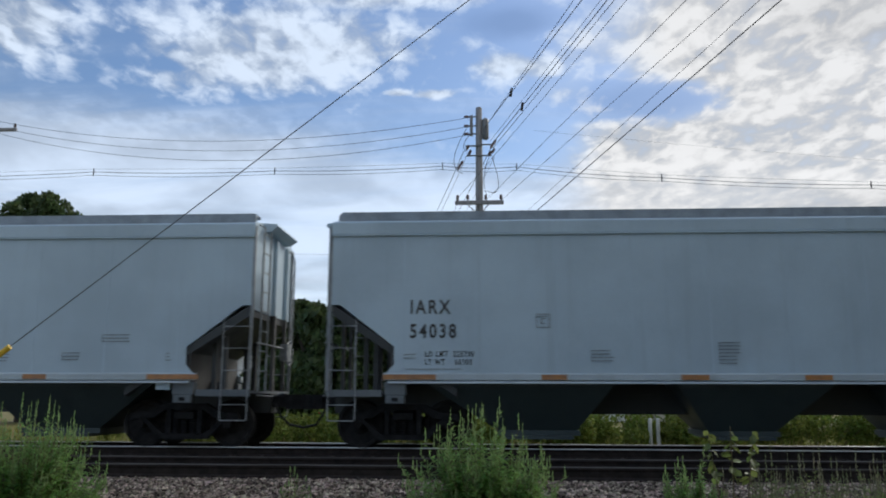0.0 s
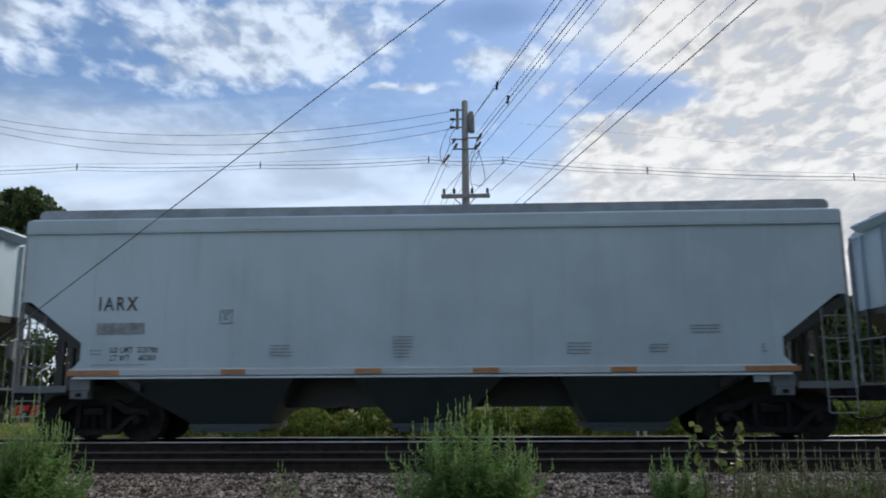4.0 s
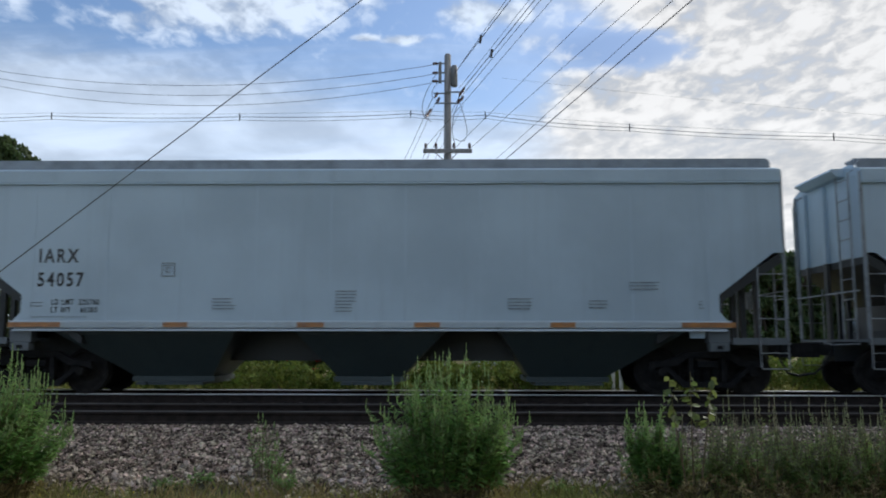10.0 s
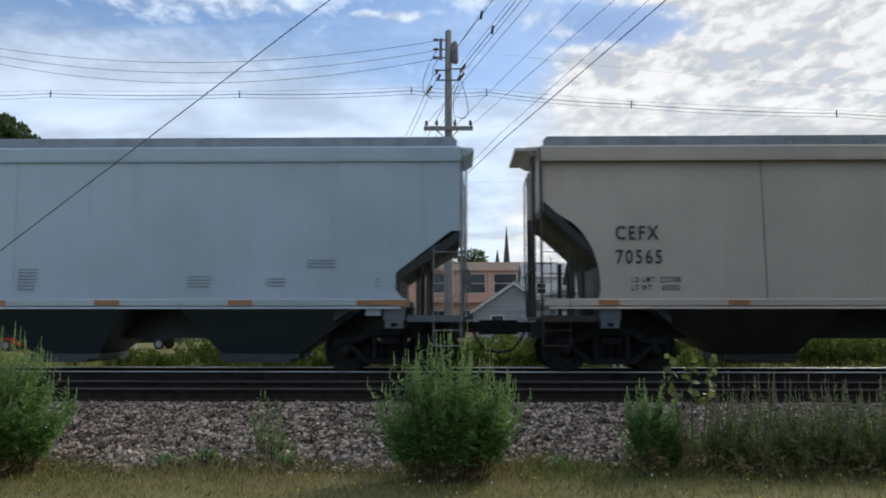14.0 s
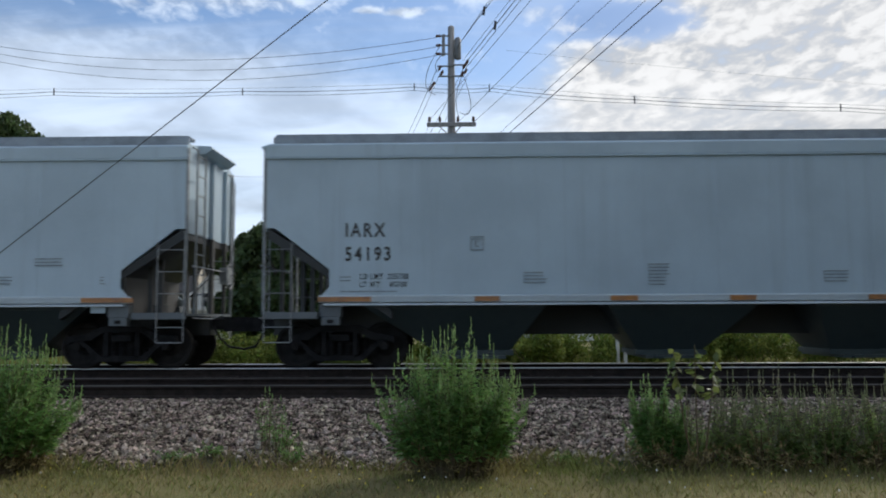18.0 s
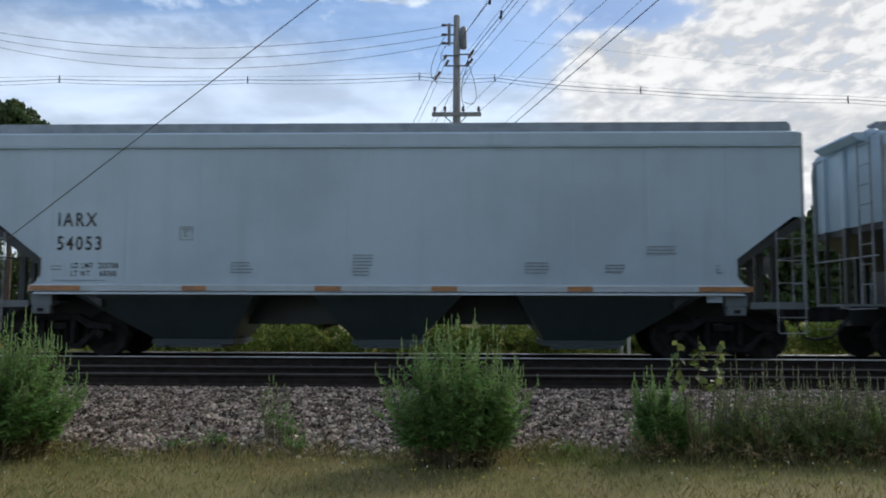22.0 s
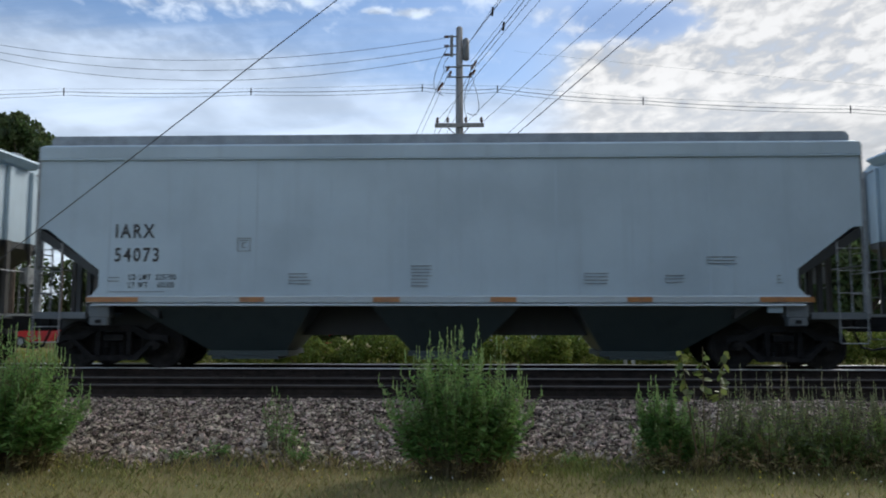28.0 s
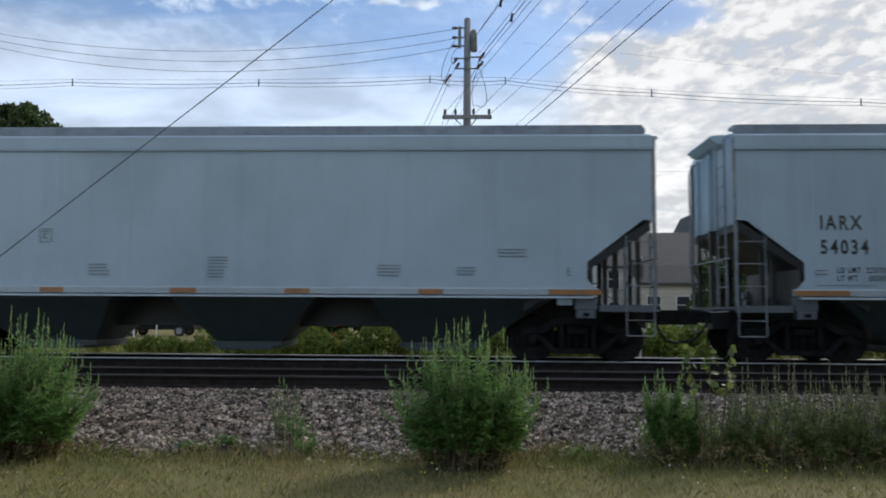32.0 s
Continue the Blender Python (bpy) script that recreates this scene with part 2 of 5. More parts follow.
STONE = mat("crushed_grey_stone", (0.46, 0.38, 0.305), (0.13, 0.1, 0.077), 6.0, 0.95, 0, 0.3, 120, island=0.86, spec=0.12, skew=1.5)
# track stones darkened in colour for the shadow of the train
STONE_DARK = mat("shaded_track_stone", (0.08, 0.067, 0.06), (0.042, 0.035, 0.032), 9.0, 0.95, 0, 0.3, 120, island=0.5, spec=0.12)
STONE_ONE = mat("crushed_stone", (0.5, 0.44, 0.38), (0.24, 0.19, 0.15), 9.0, 0.95, 0, 0.3, 120, rand=0.5, spec=0.12)
BED = mat("dusty_ballast_fines", (0.12, 0.11, 0.1), (0.06, 0.055, 0.05), 14.0, 0.95, 0, 0.8, 60, spec=0.12)
LAWN = mat("dry_lawn_soil", (0.2, 0.17, 0.075), (0.14, 0.14, 0.055), 0.9, 0.95, 0, 0.6, 40, spec=0.12)
BLADE = mat("lawn_blades", (0.2, 0.23, 0.07), (0.31, 0.275, 0.11), 0.8, 0.8, 0, 0.0, 40, island=0.45, through=0.3, spec=0.12)
DRY = mat("dry_grass", (0.4, 0.32, 0.16), (0.28, 0.24, 0.11), 2.0, 0.85, 0, 0.0, 40, island=0.4, through=0.25, spec=0.12)
LEAF = mat("weed_leaves", (0.19, 0.345, 0.1), (0.235, 0.38, 0.125), 3.0, 0.6, 0, 0.0, 40, island=0.4, through=0.6, spec=0.25)
SHRUB_LEAF = mat("shrub_leaves", (0.11, 0.16, 0.03), (0.16, 0.19, 0.045), 1.2, 0.7, 0, 0.0, 40, island=0.4, through=0.35, spec=0.15)
TALL_GRASS = mat("tall_meadow_grass", (0.17, 0.2, 0.045), (0.27, 0.25, 0.08), 0.5, 0.8, 0, 0.0, 40, island=0.4, through=0.4, spec=0.1)
LEAF_TIP = mat("pale_weed_tips", (0.21, 0.32, 0.12), (0.26, 0.345, 0.15), 3.0, 0.7, 0, 0.0, 40, island=0.3, through=0.5, spec=0.2)
CLUMP_LEAF = mat("thin_weed_leaves", (0.22, 0.32, 0.1), (0.27, 0.35, 0.13), 3.0, 0.6, 0, 0.0, 40, island=0.35, through=0.6, spec=0.2)
SEED_SPIKE = mat("dull_seed_spikes", (0.17, 0.2, 0.11), (0.21, 0.19, 0.14), 3.0, 0.8, 0, 0.0, 40, island=0.3, through=0.4, spec=0.12)
LEAF_YELLOW = mat("yellowing_leaves", (0.16, 0.2, 0.06), (0.12, 0.17, 0.05), 6.0, 0.55, 0, 0.05, 40, rand=0.35, through=0.4)
STEM = mat("weed_stems", (0.11, 0.1, 0.045), (0.14, 0.09, 0.05), 6.0, 0.8, 0, 0.1)
TREE_LEAF = mat("tree_foliage", (0.06, 0.1, 0.035), (0.09, 0.13, 0.045), 0.7, 0.65, 0, 0.0, 40, island=0.45, through=0.35)
BARK = mat("tree_bark", (0.09, 0.07, 0.055), (0.05, 0.04, 0.03), 4.0, 0.95, 0, 0.7, 20, (1, 1, 0.2))
POLE_WOOD = mat("weathered_pole_wood", (0.3, 0.3, 0.305), (0.2, 0.2, 0.2), 3.0, 0.9, 0, 0.4, 30, (4, 4, 0.3))
GUY = mat("galvanised_strand", (0.12, 0.12, 0.125), None, 5, 0.5, 0.3)
WIRE = mat("black_cable", (0.03, 0.03, 0.035), None, 5, 0.6)
BLOOM_YELLOW = mat("yellow_petals", (0.75, 0.6, 0.08), None, 3, 0.6)
BLOOM_WHITE = mat("white_petals", (0.8, 0.8, 0.74), None, 3, 0.6)
TIN = mat("grey_painted_tank", (0.2, 0.21, 0.22), None, 4, 0.5)
PORCELAIN = mat("brown_porcelain", (0.1, 0.06, 0.05), None, 4, 0.25)
YELLOW = mat("yellow_guy_guard", (0.75, 0.5, 0.04), (0.6, 0.4, 0.05), 3, 0.5)

# ---- mesh helpers ----


def box(bm, x0, x1, y0, y1, z0, z1):
    v = [bm.verts.new((x, y, z)) for z in (z0, z1) for y in (y0, y1) for x in (x0, x1)]
    for f in ((0, 2, 3, 1), (4, 5, 7, 6), (0, 1, 5, 4), (2, 6, 7, 3), (0, 4, 6, 2), (1, 3, 7, 5)):
        bm.faces.new([v[i] for i in f])
    return bm


def prism(bm, outline, y0, y1, axis="y"):
    """A prism on an outline in x-z (axis y), or in y-z (axis x)."""
    def at(p, d):
        return (p[0], d, p[1]) if axis == "y" else (d, p[0], p[1])
    a = [bm.verts.new(at(p, y0)) for p in outline]
    b = [bm.verts.new(at(p, y1)) for p in outline]
    n = len(outline)
    fs = [bm.faces.new(a), bm.faces.new(b[::-1])]
    for i in range(n):
        fs.append(bm.faces.new((a[i], b[i], b[(i + 1) % n], a[(i + 1) % n])))
    bmesh.ops.recalc_face_normals(bm, faces=fs)
    return bm


def tube(bm, points, r, n=6, r_end=None):
    """A tube through the points, closed at both ends."""
    pts = [Vector(p) for p in points]
    rings = []
    for i, p in enumerate(pts):
        d = (pts[min(i + 1, len(pts) - 1)] - pts[max(i - 1, 0)]).normalized()
        side = d.cross(Vector((0, 0, 1)) if abs(d.z) < 0.9 else Vector((1, 0, 0))).normalized()
        other = d.cross(side)
        rr = r if r_end is None else r + (r_end - r) * i / (len(pts) - 1)
        rings.append([bm.verts.new(p + (side * math.cos(a) + other * math.sin(a)) * rr)
                      for a in (2 * math.pi * k / n for k in range(n))])
    for a, b in zip(rings, rings[1:]):
        for k in range(n):
            bm.faces.new((a[k], a[(k + 1) % n], b[(k + 1) % n], b[k]))
    bm.faces.new(rings[0][::-1])
    bm.faces.new(rings[-1])
    return bm


def lathe(bm, profile, centre, axis="y", n=24):
    """A solid of revolution; the profile runs as (distance along the axis, radius)."""
    c = Vector(centre)
    u, v, w = {"y": ((0, 1, 0), (1, 0, 0), (0, 0, 1)), "z": ((0, 0, 1), (1, 0, 0), (0, 1, 0)),
               "x": ((1, 0, 0), (0, 1, 0), (0, 0, 1))}[axis]
    u, v, w = Vector(u), Vector(v), Vector(w)
    rings = [[bm.verts.new(c + u * d + (v * math.cos(a) + w * math.sin(a)) * r)
              for a in (2 * math.pi * k / n for k in range(n))] for d, r in profile]
    fs = []
    for a, b in zip(rings, rings[1:]):
        for k in range(n):
            fs.append(bm.faces.new((a[k], a[(k + 1) % n], b[(k + 1) % n], b[k])))
    fs += [bm.faces.new(rings[0][::-1]), bm.faces.new(rings[-1])]
    bmesh.ops.recalc_face_normals(bm, faces=fs)
    return bm


def bevel(bm, width, segments=1):
    bmesh.ops.bevel(bm, geom=list(bm.edges), offset=width, segments=segments, affect="EDGES", clamp_overlap=True)
    return bm


def mesh_of(bm, name, material, smooth=False):
    me = bpy.data.meshes.new(name)
    bm.to_mesh(me)
    bm.free()
    me.materials.append(material)
    if smooth:
        for p in me.polygons:
            p.use_smooth = True
    return me


def part(name, bm, material, parent, label="", smooth=False, m=None):
    me = bm if isinstance(bm, bpy.types.Mesh) else mesh_of(bm, name, material, smooth)
    ob = new(name, me)
    ob.parent = parent
    if m is not None:
        ob.matrix_basis = m
    if label:
        tagged(ob, label)
    return ob


def thing(name, m, label, category, group="", kind=""):
    ob = new(name)
    ob.matrix_basis = m
    ob.empty_display_size = 0.2
    return tagged(ob, label, category, group, kind)


def solid(name, bm, material, label, category, group="", kind="", m=None, smooth=False):
    me = bm if isinstance(bm, bpy.types.Mesh) else mesh_of(bm, name, material, smooth)
    ob = new(name, me)
    if m is not None:
        ob.matrix_basis = m
    return tagged(ob, label, category, group, kind)


def raw_mesh(name, verts, faces, material):
    me = bpy.data.meshes.new(name)
    me.from_pydata(verts, [], faces)
    me.materials.append(material)
    return me


GLYPHS = {}


def lettering(text, size, squeeze=0.8, bold=0.02):
    """Letters as a flat mesh in x-z, facing -y, from the built-in font; the lower left corner is the origin."""
    key = (text, size, squeeze)
    if key not in GLYPHS:
        cu = bpy.data.curves.new("letters", "FONT")
        cu.body, cu.size, cu.offset, cu.resolution_u, cu.space_character = text, 1.0, bold, 3, 1.3
        ob = bpy.data.objects.new("letters", cu)
        scene.collection.objects.link(ob)
        bpy.context.view_layer.update()
        me = bpy.data.meshes.new_from_object(ob.evaluated_get(bpy.context.evaluated_depsgraph_get()))
        bpy.data.objects.remove(ob)
        k = size / 0.72
        me.transform(Matrix(((k * squeeze, 0, 0, 0), (0, 0, -1, 0), (0, k, 0, 0), (0, 0, 0, 1))))
        GLYPHS[key] = me
    return GLYPHS[key]

# ---- ground, ballast and the two tracks ----
Z_RAIL, Y_TRAIN, Y_NEAR = 0.66, 16.81, 12.67


def bed_height(y):
    """Height of the ballast bed across the tracks."""
    pts = ((8.5, -0.06), (8.9, 0.03), (11.25, 0.46), (18.6, 0.46), (20.2, 0.05), (20.6, -0.06))
    for (a, za), (b, zb) in zip(pts, pts[1:]):
        if a <= y <= b:
            return za + (zb - za) * (y - a) / (b - a)
    return -0.06


def make_ground():
    bm = bmesh.new()
    xs = [-2500, -400, -100] + [-40 + 2 * i for i in range(41)] + [100, 400, 2500]
    ys = [-2500, -300, -40, -8] + [-4 + 0.7 * i for i in range(20)] + [12, 16, 20, 24, 30, 36, 44, 60, 100, 300, 900, 3500]
    grid = [[bm.verts.new((x, y, 0.05 * noise.noise((x * 0.3, y * 0.3, 0)) * (1 if abs(x) < 60 and 3 < y < 60 else 0)))
             for x in xs] for y in ys]
    for a, b in zip(grid, grid[1:]):
        for i in range(len(xs) - 1):
            bm.faces.new((a[i], a[i + 1], b[i + 1], b[i]))
    solid("ground", bm, LAWN, "flat ground of dry mown lawn beside the tracks", "ground", "", "structure", smooth=True)


def make_ballast():
    rng = np.random.default_rng(4)
    bm = bmesh.new()
    xs = [-300, -60] + [-20 + 0.5 * i for i in range(81)] + [60, 300]
    ys = [8.5, 8.9, 9.5, 10.1, 10.7, 11.25, 12.0, 13.4, 15.0, 16.0, 17.6, 18.6, 19.4, 20.2, 20.6]
    grid = [[bm.verts.new((x, y, bed_height(y) - 0.03 + 0.02 * noise.noise((x, y, 3)))) for x in xs] for y in ys]
    for a, b in zip(grid, grid[1:]):
        for i in range(len(xs) - 1):
            bm.faces.new((a[i], a[i + 1], b[i + 1], b[i]))
    bed = solid("ballast", bm, BED, "bank of crushed grey stone ballast under the tracks", "ballast", "", "structure", smooth=True)
    # crushed stones, joined
    base = np.array([(x, y, z) for z in (-1, 1) for y in (-1, 1) for x in (-1, 1)]) * 0.72
    quad = np.array(((0, 2, 3, 1), (4, 5, 7, 6), (0, 1, 5, 4), (2, 6, 7, 3), (0, 4, 6, 2), (1, 3, 7, 5)))

    def stones(n, x0, x1, y0, y1, smin, smax):
        x, y = rng.uniform(x0, x1, n), rng.uniform(y0, y1, n)
        toe = 8.85 + 0.22 * np.sin(x * 1.7) + 0.15 * np.sin(x * 4.1 + 1)
        keep = y > toe + rng.uniform(-0.1, 0.2, n)
        x, y = x[keep], y[keep]
        n = len(x)
        z = np.array([bed_height(v) for v in y])
        s = rng.uniform(smin, smax, n) * rng.choice([0.8, 1.0, 1.25], n)
        sh = (base[None] + rng.uniform(-0.4, 0.4, (n, 8, 3))) * (s[:, None] * rng.uniform(0.6, 1.45, (n, 3)))[:, None, :]
        q = rng.normal(size=(n, 4))
        q /= np.linalg.norm(q, axis=1, keepdims=True)
        u, w = q[:, None, :3], q[:, None, 3:]
        sh = sh + 2 * np.cross(u, np.cross(u, sh) + w * sh)
        sh[..., 2] *= 0.8
        return sh + np.stack([x, y, z], 1)[:, None, :]
    for allv, m in ((stones(72000, -8.0, 8.0, 8.7, 11.8, 0.0095, 0.025), STONE), (stones(9000, -15, 15, 11.8, 19.5, 0.03, 0.045), STONE_DARK)):
        v = allv.reshape(-1, 3)
        f = (quad[None] + (np.arange(len(allv)) * 8)[:, None, None]).reshape(-1, 4)
        part("gravel", raw_mesh("gravel", v.tolist(), f.tolist(), m), m, bed)["kind"] = "stuff"
    # single stones lying along the toe of the bank
    shapes = []
    for k in range(6):
        sh = (base + rng.uniform(-0.35, 0.35, (8, 3))) * rng.uniform(0.7, 1.3, 3) * np.array([1, 1, 0.75])
        shapes.append(raw_mesh("stone", sh.tolist(), quad.tolist(), STONE_ONE))
    for k in range(280):
        x, y = rng.uniform(-5.5, 4.5), 9.05 + abs(rng.normal(0, 0.45))
        s = rng.uniform(0.024, 0.044)
        m = Matrix.LocRotScale((x, y, bed_height(y) + 0.018), Euler(rng.uniform(0, 6.28, 3)), (s, s, s))
        part("stone", shapes[k % 6], STONE_ONE, bed, m=m)


def rail_outline():
    half = ((0.07, 0), (0.07, 0.012), (0.012, 0.035), (0.009, 0.12), (0.036, 0.14), (0.036, 0.17), (0.03, 0.18))
    return [(y, z - 0.18) for y, z in half] + [(-y, z - 0.18) for y, z in half[::-1]]


def make_track(y, head, label):
    track = thing("track", pose(0, y, Z_RAIL), label, "railway track", "", "structure")
    for side in (-1, 1):
        bm = bmesh.new()
        prism(bm, [(a + side * 0.7525, b) for a, b in rail_outline()], -300, 300, "x")
        rail = part("rail", bm, RAIL_SIDE, track)
        bm = bmesh.new()
        crown = [(0.0365, -0.016), (0.036, -0.008), (0.031, -0.001), (0.02, 0.003), (0.0, 0.005)]
        prism(bm, [(side * 0.7525 + a, b) for a, b in crown + [(-a, b) for a, b in crown[3::-1]]], -300, 300, "x")
        part("rail_head", bm, head, rail, smooth=True)
    tie = mesh_of(bevel(box(bmesh.new(), -0.115, 0.115, -1.3, 1.3, -0.37, -0.19), 0.012), "tie", TIE)
    plate = mesh_of(box(bmesh.new(), -0.09, 0.09, -0.14, 0.14, -0.19, -0.172), "tie_plate", RAIL_SIDE)
    rng = random.Random(int(y))
    for i in range(-30, 31):
        t = part("tie", tie, TIE, track, m=pose(i * 0.53 + rng.uniform(-0.02, 0.02), rng.uniform(-0.04, 0.04), 0, 0, 0, rng.uniform(-1, 1)))
    for i in range(-18, 19):
        for side in (-1, 1):
            part("tie_plate", plate, RAIL_SIDE, track, m=pose(i * 0.53, side * 0.7525, 0))


make_ground()
make_ballast()
make_track(Y_TRAIN, RAIL_TOP, "railway track with polished steel rails on dark timber ties")
make_track(Y_NEAR, RAIL_DULL, "empty railway track with rusty rails on timber ties")

# ---- the train ----
CAR_L, CAR_PITCH, LONG_EXTRA = 16.206, 17.77, 1.16
WHEEL_R = 0.457


def wheelset_mesh():
    bm = bmesh.new()
    for s in (-1, 1):
        prof = [(0.66, 0.12), (0.672, 0.2), (0.69, 0.36), (0.665, 0.39), (0.665, 0.482), (0.685, 0.487), (0.697, 0.46),
                (0.80, WHEEL_R), (0.80, 0.39), (0.765, 0.37), (0.735, 0.2), (0.80, 0.12)]
        lathe(bm, [(s * d, r) for d, r in prof], (0, 0, 0), "y", 28)
        # bearing end cap with its bolts
        lathe(bm, [(s * 0.8, 0.09), (s * 1.06, 0.09), (s * 1.07, 0.08), (s * 1.12, 0.08)], (0, 0, 0), "y", 12)
        for k in range(3):
            a = 2.094 * k
            box(bm, 0.045 * math.cos(a) - 0.014, 0.045 * math.cos(a) + 0.014, s * 1.12, s * 1.135,
                0.045 * math.sin(a) - 0.014, 0.045 * math.sin(a) + 0.014)
    lathe(bm, [(-0.7, 0.085), (0.7, 0.085)], (0, 0, 0), "y", 12)
    return mesh_of(bm, "wheelset", WHEEL)


def side_frame_mesh(s):
    bm = bmesh.new()
    y0, y1 = s * 0.93, s * 1.07
    arch = [(-1.12, 0.50), (-1.10, 0.66), (-0.72, 0.70), (-0.42, 0.86), (0.42, 0.86), (0.72, 0.70), (1.10, 0.66), (1.12, 0.50),
            (1.02, 0.44), (1.0, 0.55), (0.78, 0.55), (0.66, 0.40), (0.42, 0.22), (-0.42, 0.22), (-0.66, 0.40), (-0.78, 0.55),
            (-1.0, 0.55), (-1.02, 0.44)]
    # the frame's upper and lower chords, with the windows between
    prism(bm, arch[:8] + [(1.0, 0.56), (0.62, 0.58), (0.38, 0.74), (-0.38, 0.74), (-0.62, 0.58), (-1.0, 0.56)], y0, y1)
    prism(bm, [(0.80, 0.58), (0.90, 0.58), (0.48, 0.16), (-0.48, 0.16), (-0.90, 0.58), (-0.80, 0.58), (-0.42, 0.27), (0.42, 0.27)], y0, y1)
    for x in (-0.36, 0.27):
        box(bm, x, x + 0.09, y0, y1, 0.24, 0.76)
    # spring nest
    for x in (-0.17, 0.0, 0.17):
        for k in range(6):
            lathe(bm, [(0.28 + k * 0.045, 0.07), (0.302 + k * 0.045, 0.07)], (x, s * 1.0, 0), "z", 10)
    return mesh_of(bm, "side_frame", CAST)


WHEELSET = wheelset_mesh()
FRAMES = {s: side_frame_mesh(s) for s in (-1, 1)}


def make_truck(car, x):
    bm = bmesh.new()
    prism(bm, [(-1.1, 0.56), (-0.4, 0.48), (0.4, 0.48), (1.1, 0.56), (1.1, 0.68), (0.3, 0.76), (-0.3, 0.76), (-1.1, 0.68)], -0.2, 0.2, "x")
    lathe(bm, [(0.74, 0.2), (0.82, 0.2)], (0, 0, 0), "z", 14)
    box(bm, -0.62, 0.62, -0.62, 0.62, 0.24, 0.58)      # brake gear between the wheels
    for s in (-1, 1):       # brake beams
        tube(bm, [(s * 0.36, -0.8, 0.38), (s * 0.3, 0, 0.33), (s * 0.36, 0.8, 0.38)], 0.04)
    truck = part("truck", bm, CAST, car, "grimy cast steel truck", m=pose(x, 0, 0))
    for s in (-1, 1):
        part("side_frame", FRAMES[s], CAST, truck)
    for s in (-1, 1):
        part("wheelset", WHEELSET, WHEEL, truck, m=pose(s * 0.89, 0, WHEEL_R))
    return truck


def side_outline(half, top, rounded):
    """Half of a side sheet's lower corner, from the end post down to the sill: straight or round cut."""
    if rounded:
        pts = [(half - 0.06, 3.32), (half - 0.22, 3.2)]
        for k in range(1, 10):
            a = radians(8 + 82 * k / 9)
            pts.append((half - 0.12 - 1.02 * math.sin(a), 1.66 + 1.46 * math.cos(a)))
        pts += [(half - 1.14, 1.6), (half - 1.08, 1.43)]
        return [(half, top), (half, 3.34)] + pts
    return [(half, top), (half, 2.78), (half - 0.2, 2.78), (half - 1.28, 1.96), (half - 1.28, 1.62), (half - 1.12, 1.43)]


def make_car(label, extra, paint, low, rounded, hopper_spans):
    """A covered hopper car, its middle over the origin, rail heads at z = 0."""
    car = thing("hopper_car", pose(0, 0, 0), label, "hopper car", "cars of the freight train")
    half, top, hw = CAR_L / 2 + extra / 2, 4.18, 1.52
    # side sheets, with a slight outward curve and weld seams
    right = side_outline(half, top, rounded)
    outline = right + [(-x, z) for x, z in right[::-1]]
    for s in (-1, 1):
        bm = bmesh.new()
        prism(bm, outline, s * (hw - 0.03), s * hw)
        if rounded:     # these sheets lean in towards the roof
            for z in (1.9, 2.3, 2.7, 3.1, 3.5, 3.85):
                bmesh.ops.bisect_plane(bm, geom=bm.verts[:] + bm.edges[:] + bm.faces[:], plane_co=(0, 0, z), plane_no=(0, 0, 1))
            for v in bm.verts:
                v.co.y -= s * 0.11 * max(0.0, (v.co.z - 1.43) / 2.75) ** 2
        part("side_wall", bm, paint, car)
    seam = mesh_of(box(bmesh.new(), -0.012, 0.012, -hw - 0.006, -hw, 1.44, top - 0.01), "weld_seam", paint)
    if rounded:
        rib = bmesh.new()
        prism(rib, [(-hw - 0.012, 1.44), (-hw + 0.045, 1.44), (-hw + 0.145, top - 0.03), (-hw + 0.098, top - 0.03), (-hw + 0.015, 2.8)], -0.009, 0.009, "x")
        rib = mesh_of(rib, "panel_seam", SEAM)
        for x in (-4.35, -1.4, 1.54, 4.7):
            part("panel_seam", rib, SEAM, car, m=pose(x, 0, 0))
    for i in range(1, 1 if rounded else 11):
        x = -half + 2 * half * i / 11
        if abs(x) < half - 1.25:
            part("weld_seam", seam, paint, car, m=pose(x, 0, 0))
    for s in (-1, 1):
        bm = bmesh.new()
        box(bm, -half, half, s * (hw - 0.04), s * (hw + 0.035), top + 0.012, 4.44)
        bevel(bm, 0.012)
        part("top_chord", bm, paint, car)
        bm = bmesh.new()
        box(bm, -half + 0.01, half - 0.01, s * (hw - 0.03), s * (hw + 0.045), top - 0.02, top + 0.01)
        part("drip_rail", bm, paint, car)
        bm = bmesh.new()
        sill = half - (0.04 if rounded else 1.08)
        prism(bm, [(s * y, z) for y, z in ((hw - 0.1, 1.315), (hw + 0.04, 1.315), (hw + 0.04, 1.425), (hw + 0.006, 1.452), (hw - 0.1, 1.452))], -sill, sill, "x")
        prism(bm, [(s * y, z) for y, z in ((hw - 0.06, 1.25), (hw + 0.085, 1.25), (hw + 0.085, 1.262), (hw + 0.045, 1.29), (hw - 0.06, 1.312))], -sill + 0.1, sill - 0.1, "x")
        part("side_sill", bm, PAINT_SILL if paint is PAINT else paint, car)
    # domed roof
    prof = [(hw * math.sin(a), 4.40 + 0.2 * (math.cos(a) ** 0.8)) for a in (radians(-88 + 176 * k / 12) for k in range(13))]
    bm = bmesh.new()
    prism(bm, [(y, z) for y, z in prof] + [(hw - 0.05, 4.36), (-hw + 0.05, 4.36)], -half + 0.02, half - 0.02, "x")
    part("roof", bm, paint, car)
    # loading trough with its covers and the running boards beside it
    bm = bmesh.new()
